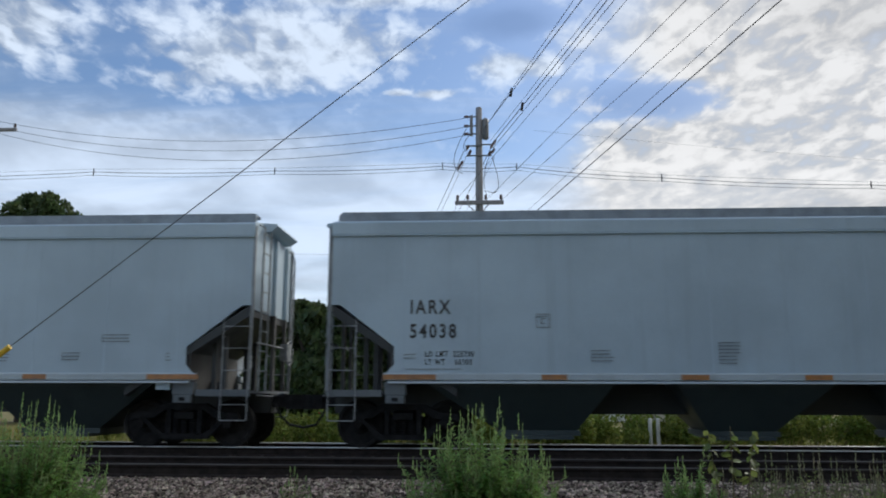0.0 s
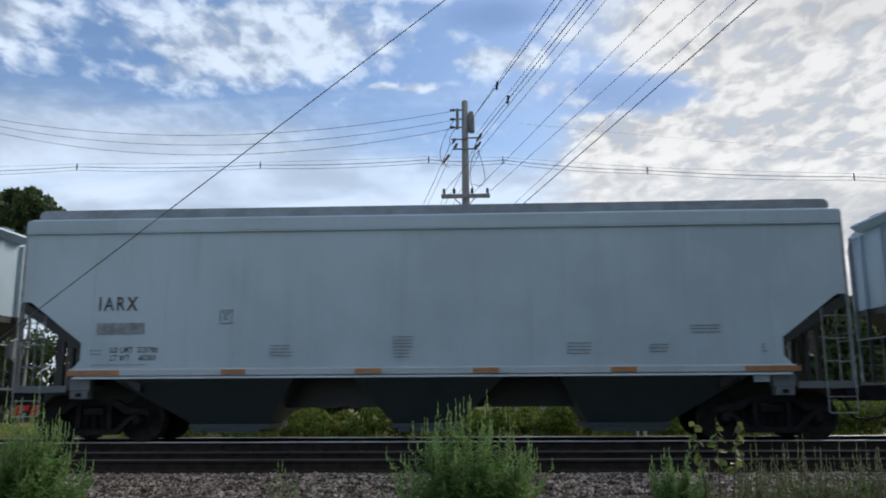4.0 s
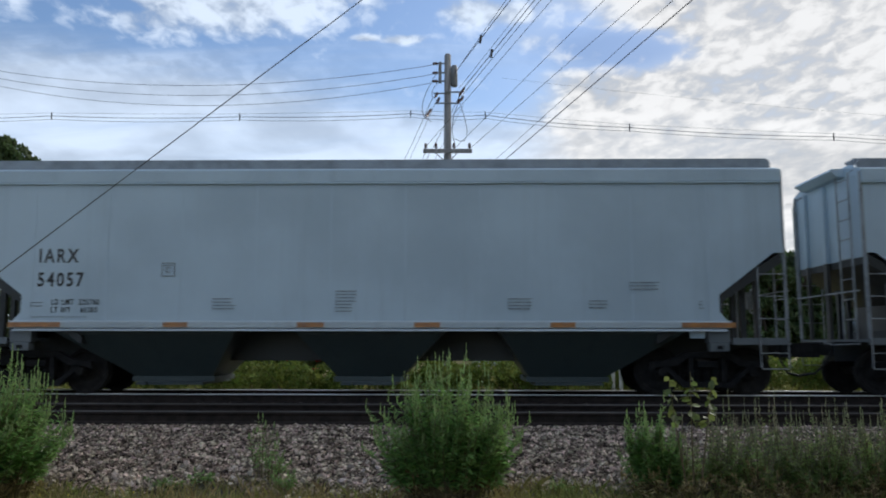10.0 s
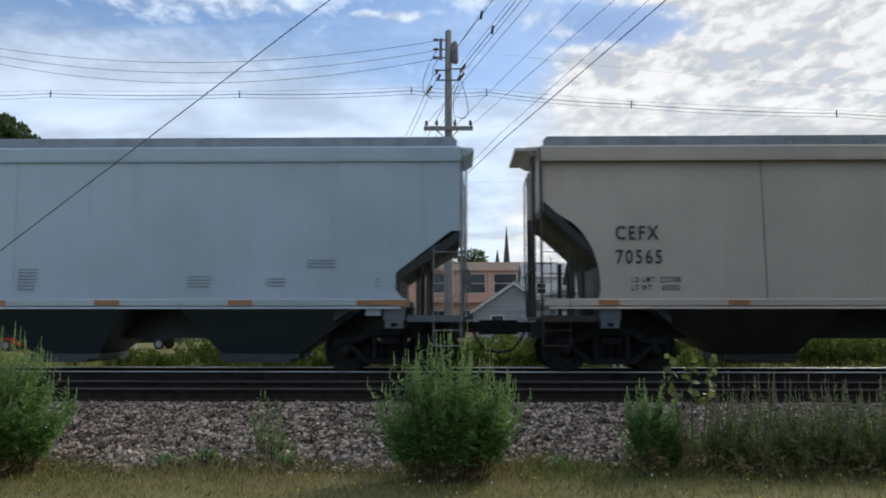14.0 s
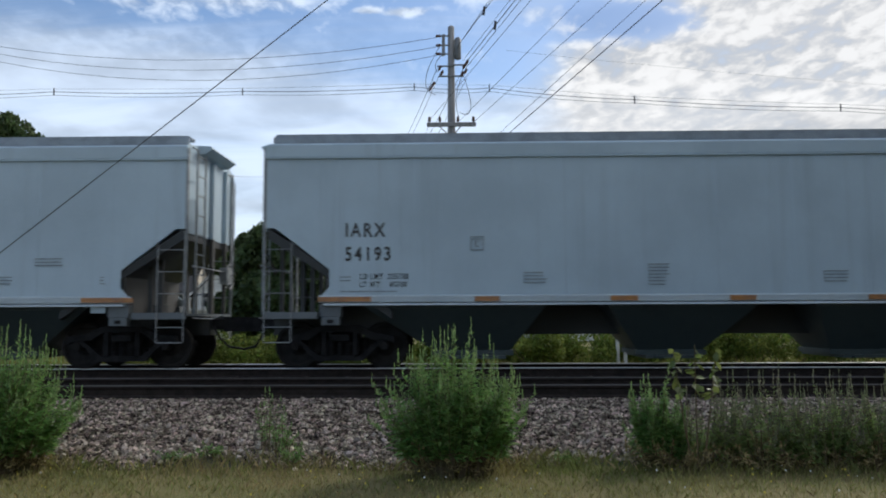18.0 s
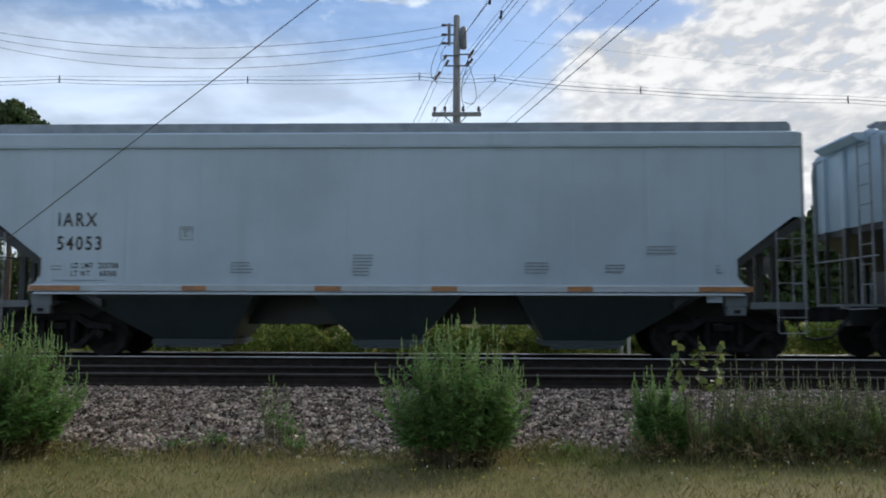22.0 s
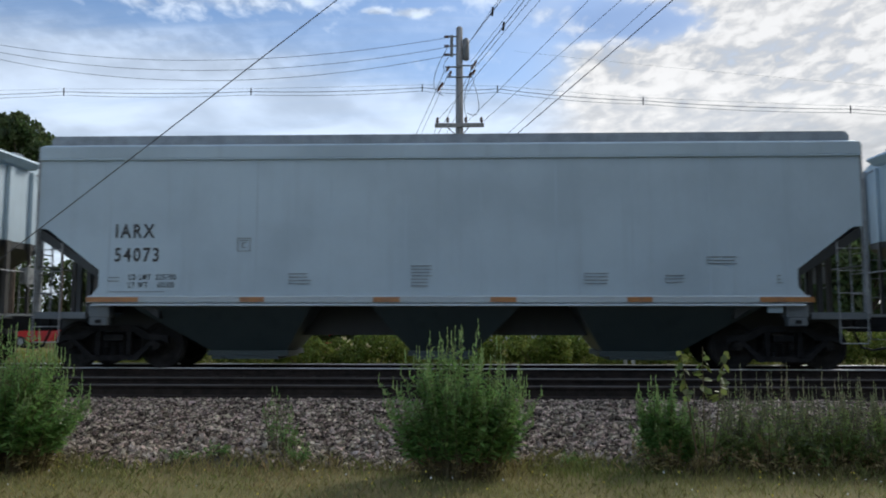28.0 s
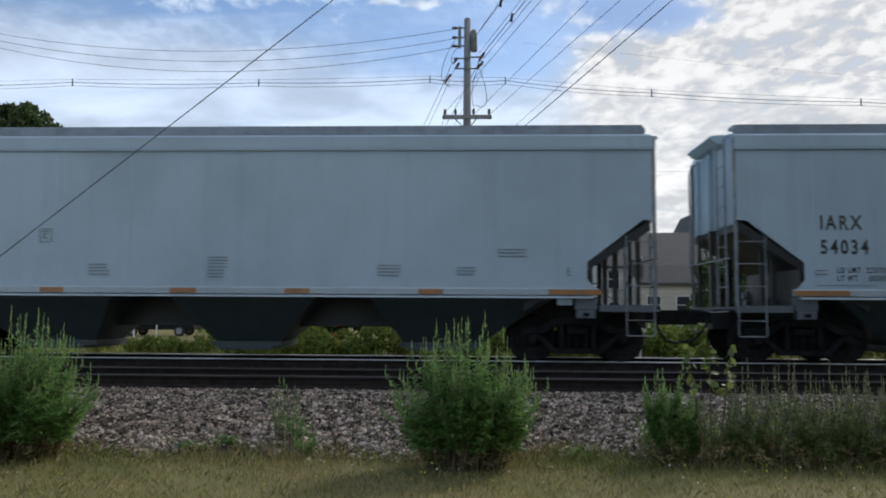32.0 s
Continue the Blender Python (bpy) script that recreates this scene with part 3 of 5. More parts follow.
    prism(bm, [(-0.34, 4.56), (0.34, 4.56), (0.34, 4.74), (0.2, 4.84), (-0.2, 4.84), (-0.34, 4.74)], -half + 0.5, half - 0.5, "x")
    trough = part("hatch_trough", bm, paint, car)
    for i in range(4):
        w = (2 * half - 1.2) / 4
        x = -half + 0.6 + i * w
        bm = bmesh.new()
        prism(bm, [(-0.38, 4.77), (-0.22, 4.872), (0.22, 4.872), (0.38, 4.77), (0.37, 4.75), (0.2, 4.845), (-0.2, 4.845), (-0.37, 4.75)],
              x + 0.03, x + w - 0.03, "x")
        part("hatch_cover", bm, paint, trough)
    for s in (-1, 1):
        bm = bmesh.new()
        y0, y1 = sorted((s * 0.55, s * 0.86))
        for k in range(5):
            yy = y0 + 0.07 * k
            box(bm, -half + 0.2, half - 0.2, yy, yy + 0.025, 4.73, 4.79)
        box(bm, -half + 0.2, half - 0.2, s * 0.88 - 0.006, s * 0.88 + 0.006, 4.66, 4.798)
        for i in range(12):
            x = -half + 0.45 + (2 * half - 0.9) * i / 11
            box(bm, x - 0.02, x + 0.02, y0, y1, 4.68, 4.728)
            box(bm, x - 0.03, x + 0.03, s * 0.80 - 0.02, s * 0.80 + 0.02, 4.45, 4.68)
            if rounded:
                box(bm, x - 0.05, x + 0.05, s * 1.35 - 0.02, s * 1.35 + 0.02, 4.45, 4.6)
        part("running_board", bm, GRATE, car)
        bm = bmesh.new()
        xe = half - 0.08
        prism(bm, [(-xe, 4.42), (xe, 4.42), (xe, 4.64), (xe - 0.08, 4.715), (-xe + 0.08, 4.715), (-xe, 4.64)], s * 1.22, s * 1.26)
        part("roof_edge", bm, GRATE, car)
    spans = hopper_spans
    bars_paint = RUSTY_BAR if rounded else RAILING
    for e in (-1, 1):
        # end wall, corner posts, slope sheet
        end_z = 3.3 if rounded else 2.72
        bm = bmesh.new()
        xs = sorted((e * (half - 0.06), e * (half - 0.03)))
        box(bm, *xs, -hw + 0.05, hw - 0.05, end_z, 4.42)
        part("end_wall", bm, paint, car)
        for y, w in ((0.08, 0.085), (0.95, 0.035)):
            bm = bmesh.new()
            prism(bm, [(y - w, end_z), (y + w, end_z), (y + w, 4.38), (y - w, 4.38)], e * (half - 0.03), e * (half + 0.05), "x")
            post = part("end_post", bm, paint, car)
            # the post's lower length again, coloured dark for the shaded recess
            bm = bmesh.new()
            prism(bm, [(y - w * 0.8, 1.1), (y + w * 0.8, 1.1), (y + w * 0.8, end_z), (y - w * 0.8, end_z)], e * (half - 0.03), e * (half + 0.045), "x")
            part("post_foot", bm, BULKHEAD, post, "lower post in shade-darkened paint")
        bm = bmesh.new()
        a, b = (e * (half - 0.05), end_z + 0.02), (e * (half - 2.5), 1.1 if not rounded else 1.05)
        prism(bm, [(a[0], a[1] - 0.16), (a[0], a[1] + 0.05), (b[0], b[1] + 0.05), (b[0], b[1] - 0.1)], -hw + 0.04, hw - 0.04)
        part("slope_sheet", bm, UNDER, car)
        bm = bmesh.new()
        xb = sorted((e * (half - 1.2), e * (half - 1.24)))
        box(bm, *xb, -hw + 0.06, hw - 0.06, 1.12, 2.2 if rounded else 1.9)
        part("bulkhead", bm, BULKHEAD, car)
        for y in (-1, 1):
            bm = bmesh.new()
            px = sorted((e * (half - 0.022), e * (half + 0.022)))
            box(bm, *px, y * (hw - 0.02) - 0.03, y * (hw - 0.02) + 0.03, 1.12, 4.40)
            part("corner_post", bm, bars_paint, car)
            # side ladder with its step below the platform
            bm = bmesh.new()
            yy = y * (hw + 0.03)
            xo, xi = e * (half - 0.01), e * (half - 0.54)
            tube(bm, [(xi, yy, 2.5), (xi, yy, 0.56), (xi + e * 0.02, yy, 0.54), (xo - e * 0.02, yy, 0.54), (xo, yy, 0.56), (xo, yy, 2.75)], 0.0125)
            ladder = part("side_ladder", bm, bars_paint, car)
            rung = mesh_of(tube(bmesh.new(), [(xo, yy, 0), (xi, yy, 0)], 0.0095, 5), "rung", bars_paint)
            for z in (0.84, 1.5, 1.93, 2.36):
                part("rung", rung, bars_paint, ladder, m=pose(0, 0, z))
            # struts under the slope sheet
            bm = bmesh.new()
            for dx, zt in ((0.62, 2.3), (0.82, 2.15)):
                prism(bm, [(e * (half - dx), 1.1), (e * (half - dx - 0.09), 1.1), (e * (half - dx - 0.09), zt), (e * (half - dx), zt)],
                      y * 1.02 - 0.05, y * 1.02 + 0.05)
            part("strut", bm, UNDER, car)
            bm = bmesh.new()
            jx = sorted((e * (half - 1.1), e * (half - 1.52)))
            box(bm, *jx, y * (hw - 0.12) - 0.12, y * (hw - 0.12) + 0.12, 1.03, 1.285)
            box(bm, jx[0] + 0.03, jx[1] - 0.03, y * (hw - 0.1) - 0.11, y * (hw - 0.1) + 0.11, 0.87, 1.03)
            bevel(bm, 0.012)
            pad = part("jacking_pad", bm, PAINT_END, car)
            bm = bmesh.new()
            mid = (jx[0] + jx[1]) / 2
            box(bm, mid - 0.06, mid + 0.06, y * (hw + 0.015) - 0.006, y * (hw + 0.015) + 0.006, 0.91, 0.98)
            part("pad_hole", bm, CAST, pad)
        # end ladder to the roof
        bm = bmesh.new()
        for y in (-1.22, -0.72):
            tube(bm, [(e * (half + 0.1), y, 1.1), (e * (half + 0.1), y, 4.42), (e * (half - 0.05), y, 4.5)], 0.02)
        for k in range(8):
            z = 1.5 + 0.4 * k
            tube(bm, [(e * (half + 0.1), -1.22, z), (e * (half + 0.1), -0.72, z)], 0.014, 5)
        part("end_ladder", bm, bars_paint, car)
        bm = bmesh.new()
        tube(bm, [(e * (half + 0.05), 1.35, 1.1), (e * (half + 0.08), 1.4, 2.2), (e * (half + 0.08), 1.42, 4.15), (e * (half + 0.05), 1.3, 4.32),
                  (e * half, 1.1, 4.36)], 0.02)
        tube(bm, [(e * (half + 0.1), -1.4, 2.05), (e * (half + 0.1), 1.4, 2.05)], 0.018)
        part("grab_iron", bm, bars_paint, car)
        # platform over the truck and the wedge-shaped roof platform
        bm = bmesh.new()
        pl = sorted((e * (half - 1.05), e * (half + 0.03)))
        box(bm, *pl, -hw, hw, 1.06, 1.11)
        for y in (-1, 1):
            box(bm, *pl, y * (hw - 0.02) - 0.02, y * (hw - 0.02) + 0.02, 1.0, 1.13)
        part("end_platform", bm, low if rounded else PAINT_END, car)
        bm = bmesh.new()
        if rounded:
            box(bm, *sorted((e * (half - 0.05), e * (half + 0.46))), -0.9, 0.9, 4.5, 4.56)
        prism(bm, [(e * (half - 0.1), 4.6), (e * (half + 0.24), 4.58), (e * (half + 0.27), 4.53), (e * (half + 0.12), 4.42), (e * (half - 0.1), 4.4)],
              -0.85, 0.85)
        part("roof_platform", bm, paint, car)
        # coupler, its lever and the hose
        bm = bmesh.new()
        prism(bm, [(0.14, 0.78), (-0.14, 0.78), (-0.14, 1.0), (0.14, 1.0)], e * (half - 0.4), e * (half + 0.42), "x")
        prism(bm, [(e * (half + 0.38), -0.2), (e * (half + 0.55), -0.24), (e * (CAR_PITCH / 2 + extra / 2), -0.1),
                   (e * (CAR_PITCH / 2 + extra / 2), 0.1), (e * (half + 0.5), 0.24), (e * (half + 0.38), 0.2)], 0.74, 1.04)
        me = mesh_of(bm, "coupler", CAST)
        for v in list(me.vertices)[8:]:
            v.co = (v.co.x, v.co.z, v.co.y)
        part("coupler", me, CAST, car)
        bm = bmesh.new()
        tube(bm, [(e * (half + 0.12), -1.35, 1.02), (e * (half + 0.12), -0.25, 1.0), (e * (half + 0.35), -0.1, 1.08)], 0.016)
        part("uncoupling_lever", bm, RAILING, car)
        bm = bmesh.new()
        tube(bm, [(e * (half + 0.22), -0.36, 0.86), (e * (half + 0.34), -0.34, 0.62), (e * (half + 0.5), -0.2, 0.42),
                  (e * (CAR_PITCH / 2 + extra / 2), -0.06, 0.36)], 0.026, 8)
        part("air_hose", bm, RUBBER, car)
        make_truck(car, e * (half - 1.42))
    # hand brake wheel
    bm = bmesh.new()
    ring = [(half + 0.2, 0.75 + 0.27 * math.cos(a), 1.95 + 0.27 * math.sin(a)) for a in (2 * math.pi * k / 16 for k in range(17))]
    tube(bm, ring, 0.016)
    for k in range(3):
        a = 2.094 * k
        tube(bm, [(half + 0.2, 0.75, 1.95), (half + 0.2, 0.75 + 0.27 * math.cos(a), 1.95 + 0.27 * math.sin(a))], 0.014, 5)
    box(bm, half + 0.02, half + 0.2, 0.6, 0.9, 1.78, 2.15)
    part("brake_wheel", bm, RAILING, car)
    # centre sill and hoppers
    bm = bmesh.new()
    box(bm, -half - 0.1, half + 0.1, -0.23, 0.23, 0.66, 1.06)
    box(bm, -half + 1.0, half - 1.0, -0.3, 0.3, 1.06, 1.3)
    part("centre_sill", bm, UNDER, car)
    for (ta, tb), (ba, bb) in spans:
        bm = bmesh.new()
        v = []
        for (xa, xb, w, z) in ((ta, tb, hw - 0.06, 1.30), (ta + (ba - ta) * 0.12, tb + (bb - tb) * 0.12, hw - 0.1, 1.18), (ba, bb, 0.66, 0.34)):
            v.append([bm.verts.new(p) for p in ((xa, -w, z), (xb, -w, z), (xb, w, z), (xa, w, z))])
        for a, b in zip(v, v[1:]):
            for k in range(4):
                bm.faces.new((a[k], b[k], b[(k + 1) % 4], a[(k + 1) % 4]))
        bm.faces.new(v[0])
        bm.faces.new(v[-1][::-1])
        bmesh.ops.recalc_face_normals(bm, faces=bm.faces)
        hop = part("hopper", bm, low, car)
        bm = bmesh.new()
        box(bm, ba - 0.06, bb + 0.06, -0.74, 0.74, 0.25, 0.35)
        box(bm, ba + 0.1, bb - 0.1, -0.95, 0.95, 0.19, 0.25)
        tube(bm, [(ba + 0.3, -1.05, 0.22), (ba + 0.3, 1.05, 0.22)], 0.035)
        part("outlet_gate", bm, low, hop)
        bm = bmesh.new()
        mid = (ba + bb) / 2
        box(bm, mid - 0.2, mid + 0.2, -1.135, -1.1, 0.88, 0.9)
        box(bm, mid - 0.16, mid + 0.2, -1.085, -1.05, 0.82, 0.84)
        part("hopper_stencil", bm, paint, hop, "pale stencilled bars")
    # slope plates between the hoppers
    for (a, b) in zip(spans, spans[1:]):
        bm = bmesh.new()
        xm = (a[0][1] + b[0][0]) / 2
        prism(bm, [(a[0][1] - 0.05, 1.30), (xm, 1.75), (b[0][0] + 0.05, 1.30), (b[0][0], 1.27), (xm, 1.70), (a[0][1], 1.27)], -hw + 0.04, hw - 0.04)
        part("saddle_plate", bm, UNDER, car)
    return car


def put_label(car, text, size, x, z, ink, name, squeeze=0.8):
    me = lettering(text, size, squeeze)
    if not me.materials:
        me.materials.append(ink)
    return part(name, me, ink, car, m=pose(x, -1.53, z))


def bars(rows, x0, x1, z, step, h=0.014, seed=1):
    """Small print as bars of its size, held by one thin rule."""
    rng = random.Random(seed)
    out = [(x0, z + h)]
    for r in range(rows):
        xb, zb = x1 - rng.choice((0, 0, 0.03, 0.08)), z - r * step
        out += [(xb, zb + h), (xb, zb)]
        if r < rows - 1:
            out += [(x0 + 0.004, zb), (x0 + 0.004, zb - step + h)]
    out.append((x0, z - (rows - 1) * step))
    return prism(bmesh.new(), out, -1.534, -1.527)


def letter_common(car, half):
    """Reflectors and stencils that all the grey cars carry on the side."""
    d = half - 8.103
    for x0, x1 in ((-7.03, -6.0), (-3.98, -3.5), (-1.36, -0.84), (0.92, 1.42), (3.55, 4.03), (6.07, 7.10)):
        bm = box(bmesh.new(), x0, x1, -1.571, -1.56, 1.325, 1.422)
        part("reflector", bm, AMBER, car)
    bm = bmesh.new()
    for x0, x1, z0, z1 in ((-4.06, -3.8, 2.575, 2.59), (-4.06, -3.8, 2.32, 2.335), (-4.06, -4.045, 2.335, 2.575), (-3.815, -3.8, 2.335, 2.575),
                           (-4.02, -3.84, 2.53, 2.545), (-3.97, -3.89, 2.485, 2.5), (-3.97, -3.95, 2.405, 2.485), (-3.97, -3.89, 2.39, 2.405)):
        box(bm, x0, x1, -1.534, -1.527, z0, z1)
    part("stencil_box", bm, INK_FAINT, car)
    for i, (rows, x0, x1, z) in enumerate(((4, -3.03, -2.58, 1.87), (7, -0.62, -0.22, 2.02), (4, 2.74, 3.2, 1.87), (3, 4.3, 4.66, 1.83),
                                           (3, 5.1, 5.66, 2.19), (3, 6.42, 6.52, 1.82))):
        part("stencil", bars(rows, x0, x1, z, 0.065, 0.018, i), INK_FAINT, car)
    part("rule", bars(1, -6.6, -5.5, 1.52, 0.07, 0.012, 3), INK_FAINT, car)
    part("placard_holder", bevel(box(bmesh.new(), half - 1.87, half - 1.57, -1.5, -1.47, 1.12, 1.28), 0.006), PAINT, car, "pale square placard holder")
    part("weight_rule", bars(2, -6.62, -6.4, 1.8, 0.07, 0.016, 3), INK_FAINT, car)


SPANS = (((-6.25, -2.55), (-4.8, -3.25)), ((-1.45, 1.55), (-0.68, 0.62)), ((2.55, 6.25), (3.2, 4.75)))
SPANS_LONG = (((-6.8, -2.9), (-4.9, -3.5)), ((-1.6, 1.7), (-0.5, 0.65)), ((3.0, 6.8), (3.75, 5.1)))
NUMBERS = ("54038", "54181", "54194", "54155", "54163", "", "54026", "54056", "54045", "54199", "54059", "54049", "54057", "54156",
           "54069", "54196", "70565", "54061", "", "54164", "54035", "54193", "54030", "54065", "54051", "54031", "54053", "54063",
           "54068", "54077", "54161", "", "54177", "54073", "54075", "54048", "54176", "54034", "")
GREY_LABEL = "light grey steel covered hopper car with amber reflectors, on the rails"


def letter_numbers(car, number, mark, x):
    ink = INK
    if not number:      # never seen clearly: plain bars
        if mark:
            put_label(car, mark, 0.275, x, 2.6, ink, "lettering", 0.77)
        else:
            part("lettering", box(bmesh.new(), x, x + 0.78, -1.534, -1.527, 2.62, 2.84), INK_FAINT, car)
        part("car_number", box(bmesh.new(), x, x + 0.96, -1.534, -1.527, 2.13, 2.35), INK_FAINT, car)
    else:
        put_label(car, mark, 0.275, x, 2.6, ink, "lettering", 0.77)
        put_label(car, number, 0.275, x, 2.13, ink, "car_number", 0.77)
    put_label(car, "LD LMT  225700", 0.11, x + 0.3, 1.765, INK, "small_lettering", 0.7)
    put_label(car, "LT WT    60300", 0.11, x + 0.3, 1.61, INK, "small_lettering", 0.7)


def make_train():
    grey = make_car(GREY_LABEL, 0.0, PAINT, PAINT_LOW, False, SPANS)
    letter_common(grey, CAR_L / 2)
    cars = []
    for k, number in enumerate(NUMBERS):
        if k == 16:
            car = make_car("weathered beige covered hopper car with rounded end cut-outs", LONG_EXTRA, BEIGE, BEIGE_LOW, True, SPANS_LONG)
            for x0, x1 in ((-7.6, -7.2), (-5.1, -4.7), (-1.4, -1.0), (1.75, 2.15), (6.4, 6.85)):
                part("reflector", box(bmesh.new(), x0, x1, -1.571, -1.56, 1.33, 1.42), AMBER, car)
            bm = box(bmesh.new(), 5.34, 5.78, -1.534, -1.526, 1.62, 1.92)
            part("data_panel", bm, INK, car)
            for x0, x1 in ((5.36, 5.52), (5.6, 5.76)):
                part("data_panel_face", box(bmesh.new(), x0, x1, -1.54, -1.534, 1.66, 1.9), WHITE_SHEET, car)
            letter_numbers(car, number, "CEFX", -7.25)
        elif k == 31:
            car = make_car("weathered tan covered hopper car with rusty brown underbody", 0.0, TAN, TAN_LOW, True, SPANS)
            for x0, x1 in ((-7.03, -6.05), (-1.58, -1.12), (3.48, 3.96), (6.07, 7.1)):
                part("reflector", box(bmesh.new(), x0, x1, -1.571, -1.56, 1.325, 1.422), AMBER, car)
            letter_numbers(car, "", "", -6.64)
        else:
            car = None
        cars.append(car)
    plain = [k for k, c in enumerate(cars) if c is None]
    for k in plain[1:]:
        cars[k] = copy_thing(grey, pose(0, 0, 0))
    cars[plain[0]] = grey
    for k in plain:
        letter_numbers(cars[k], NUMBERS[k], "IARX", -6.52)
    return cars


TRAIN = make_train()
# how far the foremost car's rear end has come along the track, by the second
RUN = [(0, -3.16), (1, 16.83), (2, 38.30), (3, 58.26), (3.5, 69.24), (5.5, 110.05), (6, 121.05), (7, 141.72), (8, 161.90),
       (9, 183.33), (10, 203.37), (11, 224.83), (12, 245.65), (13, 266.46), (14, 287.09), (14.5, 296.73), (16.5, 339.20),
       (17, 348.84), (18, 370.44), (19, 391.30), (20, 412.28), (21, 433.18), (22, 453.47), (23, 475.12), (24, 495.39), (25,
       517.22), (25.5, 527.63), (27.5, 568.36), (28, 578.94), (29, 599.36), (30, 621.22), (31, 642.40), (32, 663.63)]


def motions():
    for k, car in enumerate(TRAIN):
        back = k * CAR_PITCH + (LONG_EXTRA if k > 16 else LONG_EXTRA / 2 if k == 16 else 0)
        walk(car, [(t, pose(s - back + CAR_L / 2, Y_TRAIN, Z_RAIL)) for t, s in RUN])
    speed = (RUN[-1][1] - RUN[0][1]) / 32.0
    sets = [[c for tr in car.children if tr.name.startswith("truck") for c in tr.children if c.name.startswith("wheelset")] for car in TRAIN]
    for side in (-1, 1):
        wheels = [w for car in sets for w in car if w.location.x * side > 0]
        rows = [(i / FPS, pose(side * 0.89, 0, WHEEL_R, 0, math.degrees(speed * i / FPS / WHEEL_R) % 360, 0)) for i in range(32 * FPS + 1)]
        walk(wheels[0], rows)
        keys = wheels[0].animation_data
        for w in wheels[1:]:
            w.rotation_mode = "QUATERNION"
            own = w.animation_data_create()
            own.action, own.action_slot = keys.action, keys.action_slot

# ---- poles, wires and cables ----
P1 = Vector((-0.40, 30.0, 0.0))
P2 = Vector((-8.4, 70.0, 0.0))


def curve_through(a, b, c, n=24, t0=0.0, t1=1.0):
    """A sagging line: the parabola through a, b (half way) and c."""
    a, b, c = Vector(a), Vector(b), Vector(c)
    out = []
    for i in range(n + 1):
        t = t0 + (t1 - t0) * i / n
        out.append(a * (2 * (t - 0.5) * (t - 1)) + b * (4 * t * (1 - t)) + c * (2 * t * (t - 0.5)))
    return out


def sagged(a, b, sag, n=20, t1=1.0):
    a, b = Vector(a), Vector(b)
    return curve_through(a, (a + b) / 2 - Vector((0, 0, sag)), b, n, 0, t1)


def wire(points, r, label, group="overhead wires", name="wire"):
    return solid(name, tube(bmesh.new(), points, r * 0.62, 5), WIRE, label, "wire", group, smooth=True)


def make_pole(base, top, arm_z, arm_l, arm_r, label, tank=False):
    pole = thing("utility_pole", Matrix.Translation(base), label, "utility pole", "utility poles")
    bm = bmesh.new()
    lathe(bm, [(-0.3, 0.19), (0.3 * top, 0.175), (0.7 * top, 0.15), (top, 0.125), (top + 0.05, 0.08)], (0, 0, 0), "z", 14)
    part("mast", bm, POLE_WOOD, pole, smooth=True)
    bm = bmesh.new()
    box(bm, arm_l, arm_r, -0.22, -0.11, arm_z - 0.08, arm_z + 0.08)
    bevel(bm, 0.012)
    arm = part("crossarm", bm, POLE_WOOD, pole)
    bm = bmesh.new()
    for s in (-1, 1):
        tube(bm, [(s * 0.5 if s < 0 else 0.4, -0.2, arm_z - 0.05), (0, -0.16, arm_z - 0.5)], 0.02)
    part("brace", bm, TIN, arm)
    ins = mesh_of(lathe(bmesh.new(), [(0, 0.03), (0.06, 0.03), (0.07, 0.07), (0.1, 0.07), (0.12, 0.04), (0.16, 0.06), (0.2, 0.05), (0.24, 0.03)],
                        (0, 0, 0), "z", 10), "insulator", PORCELAIN)
    for x in (arm_l + 0.1, arm_l + 0.5, 0.25, arm_r - 0.1):
        part("insulator", ins, PORCELAIN, arm, m=pose(x, -0.165, arm_z + 0.075))
    if tank:
        bm = bmesh.new()
        lathe(bm, [(11.75, 0.1), (11.78, 0.13), (12.55, 0.13), (12.62, 0.08)], (0.26, -0.05, 0), "z", 12)
        part("cutout_can", bm, TIN, pole, "grey cylindrical can", smooth=True)
        bm = bmesh.new()
        box(bm, -0.36, -0.24, -0.1, 0.0, 11.9, 12.75)
        for z in (12.7, 12.32, 11.98):
            tube(bm, [(-0.1, -0.05, z), (-0.34, -0.05, z)], 0.03)
        part("standoff_bracket", bm, TIN, pole)
        for z in (12.7, 12.32, 11.98):
            part("insulator", ins, PORCELAIN, pole, m=pose(-0.36, -0.05, z, 0, -90, 0))
        for x0, x1, z in ((-0.55, 0.1, 11.45), (-0.1, 0.62, 11.5), (-0.5, 0.5, 11.05)):
            bm = bmesh.new()
            tube(bm, [(x0, -0.14, z), (x1, -0.14, z)], 0.032)
            part("bracket_arm", bm, TIN, pole)
        for x, z in ((-0.5, 11.25), (-0.42, 11.05), (0.45, 11.3), (0.55, 11.45), (0.5, 11.1), (0.38, 11.0), (-0.75, 10.6), (-0.85, 10.45)):
            part("insulator", ins, PORCELAIN, pole, m=pose(x, -0.2, z, 20, 30, 0))
        for loop in (((-0.4, -0.2, 12.3), (-0.98, -0.3, 10.9), (-0.62, -0.2, 10.3)), ((0.5, -0.2, 11.2), (0.2, -0.3, 10.2), (0.3, -0.2, 9.4)),
                     ((0.5, -0.2, 11.0), (0.75, -0.3, 9.7), (0.3, -0.2, 9.6)), ((-0.3, -0.1, 12.0), (-0.6, -0.2, 11.5), (-0.5, -0.2, 11.2))):
            part("jumper_loop", tube(bmesh.new(), curve_through(*loop, 14), 0.012, 5), WIRE, pole, smooth=True)
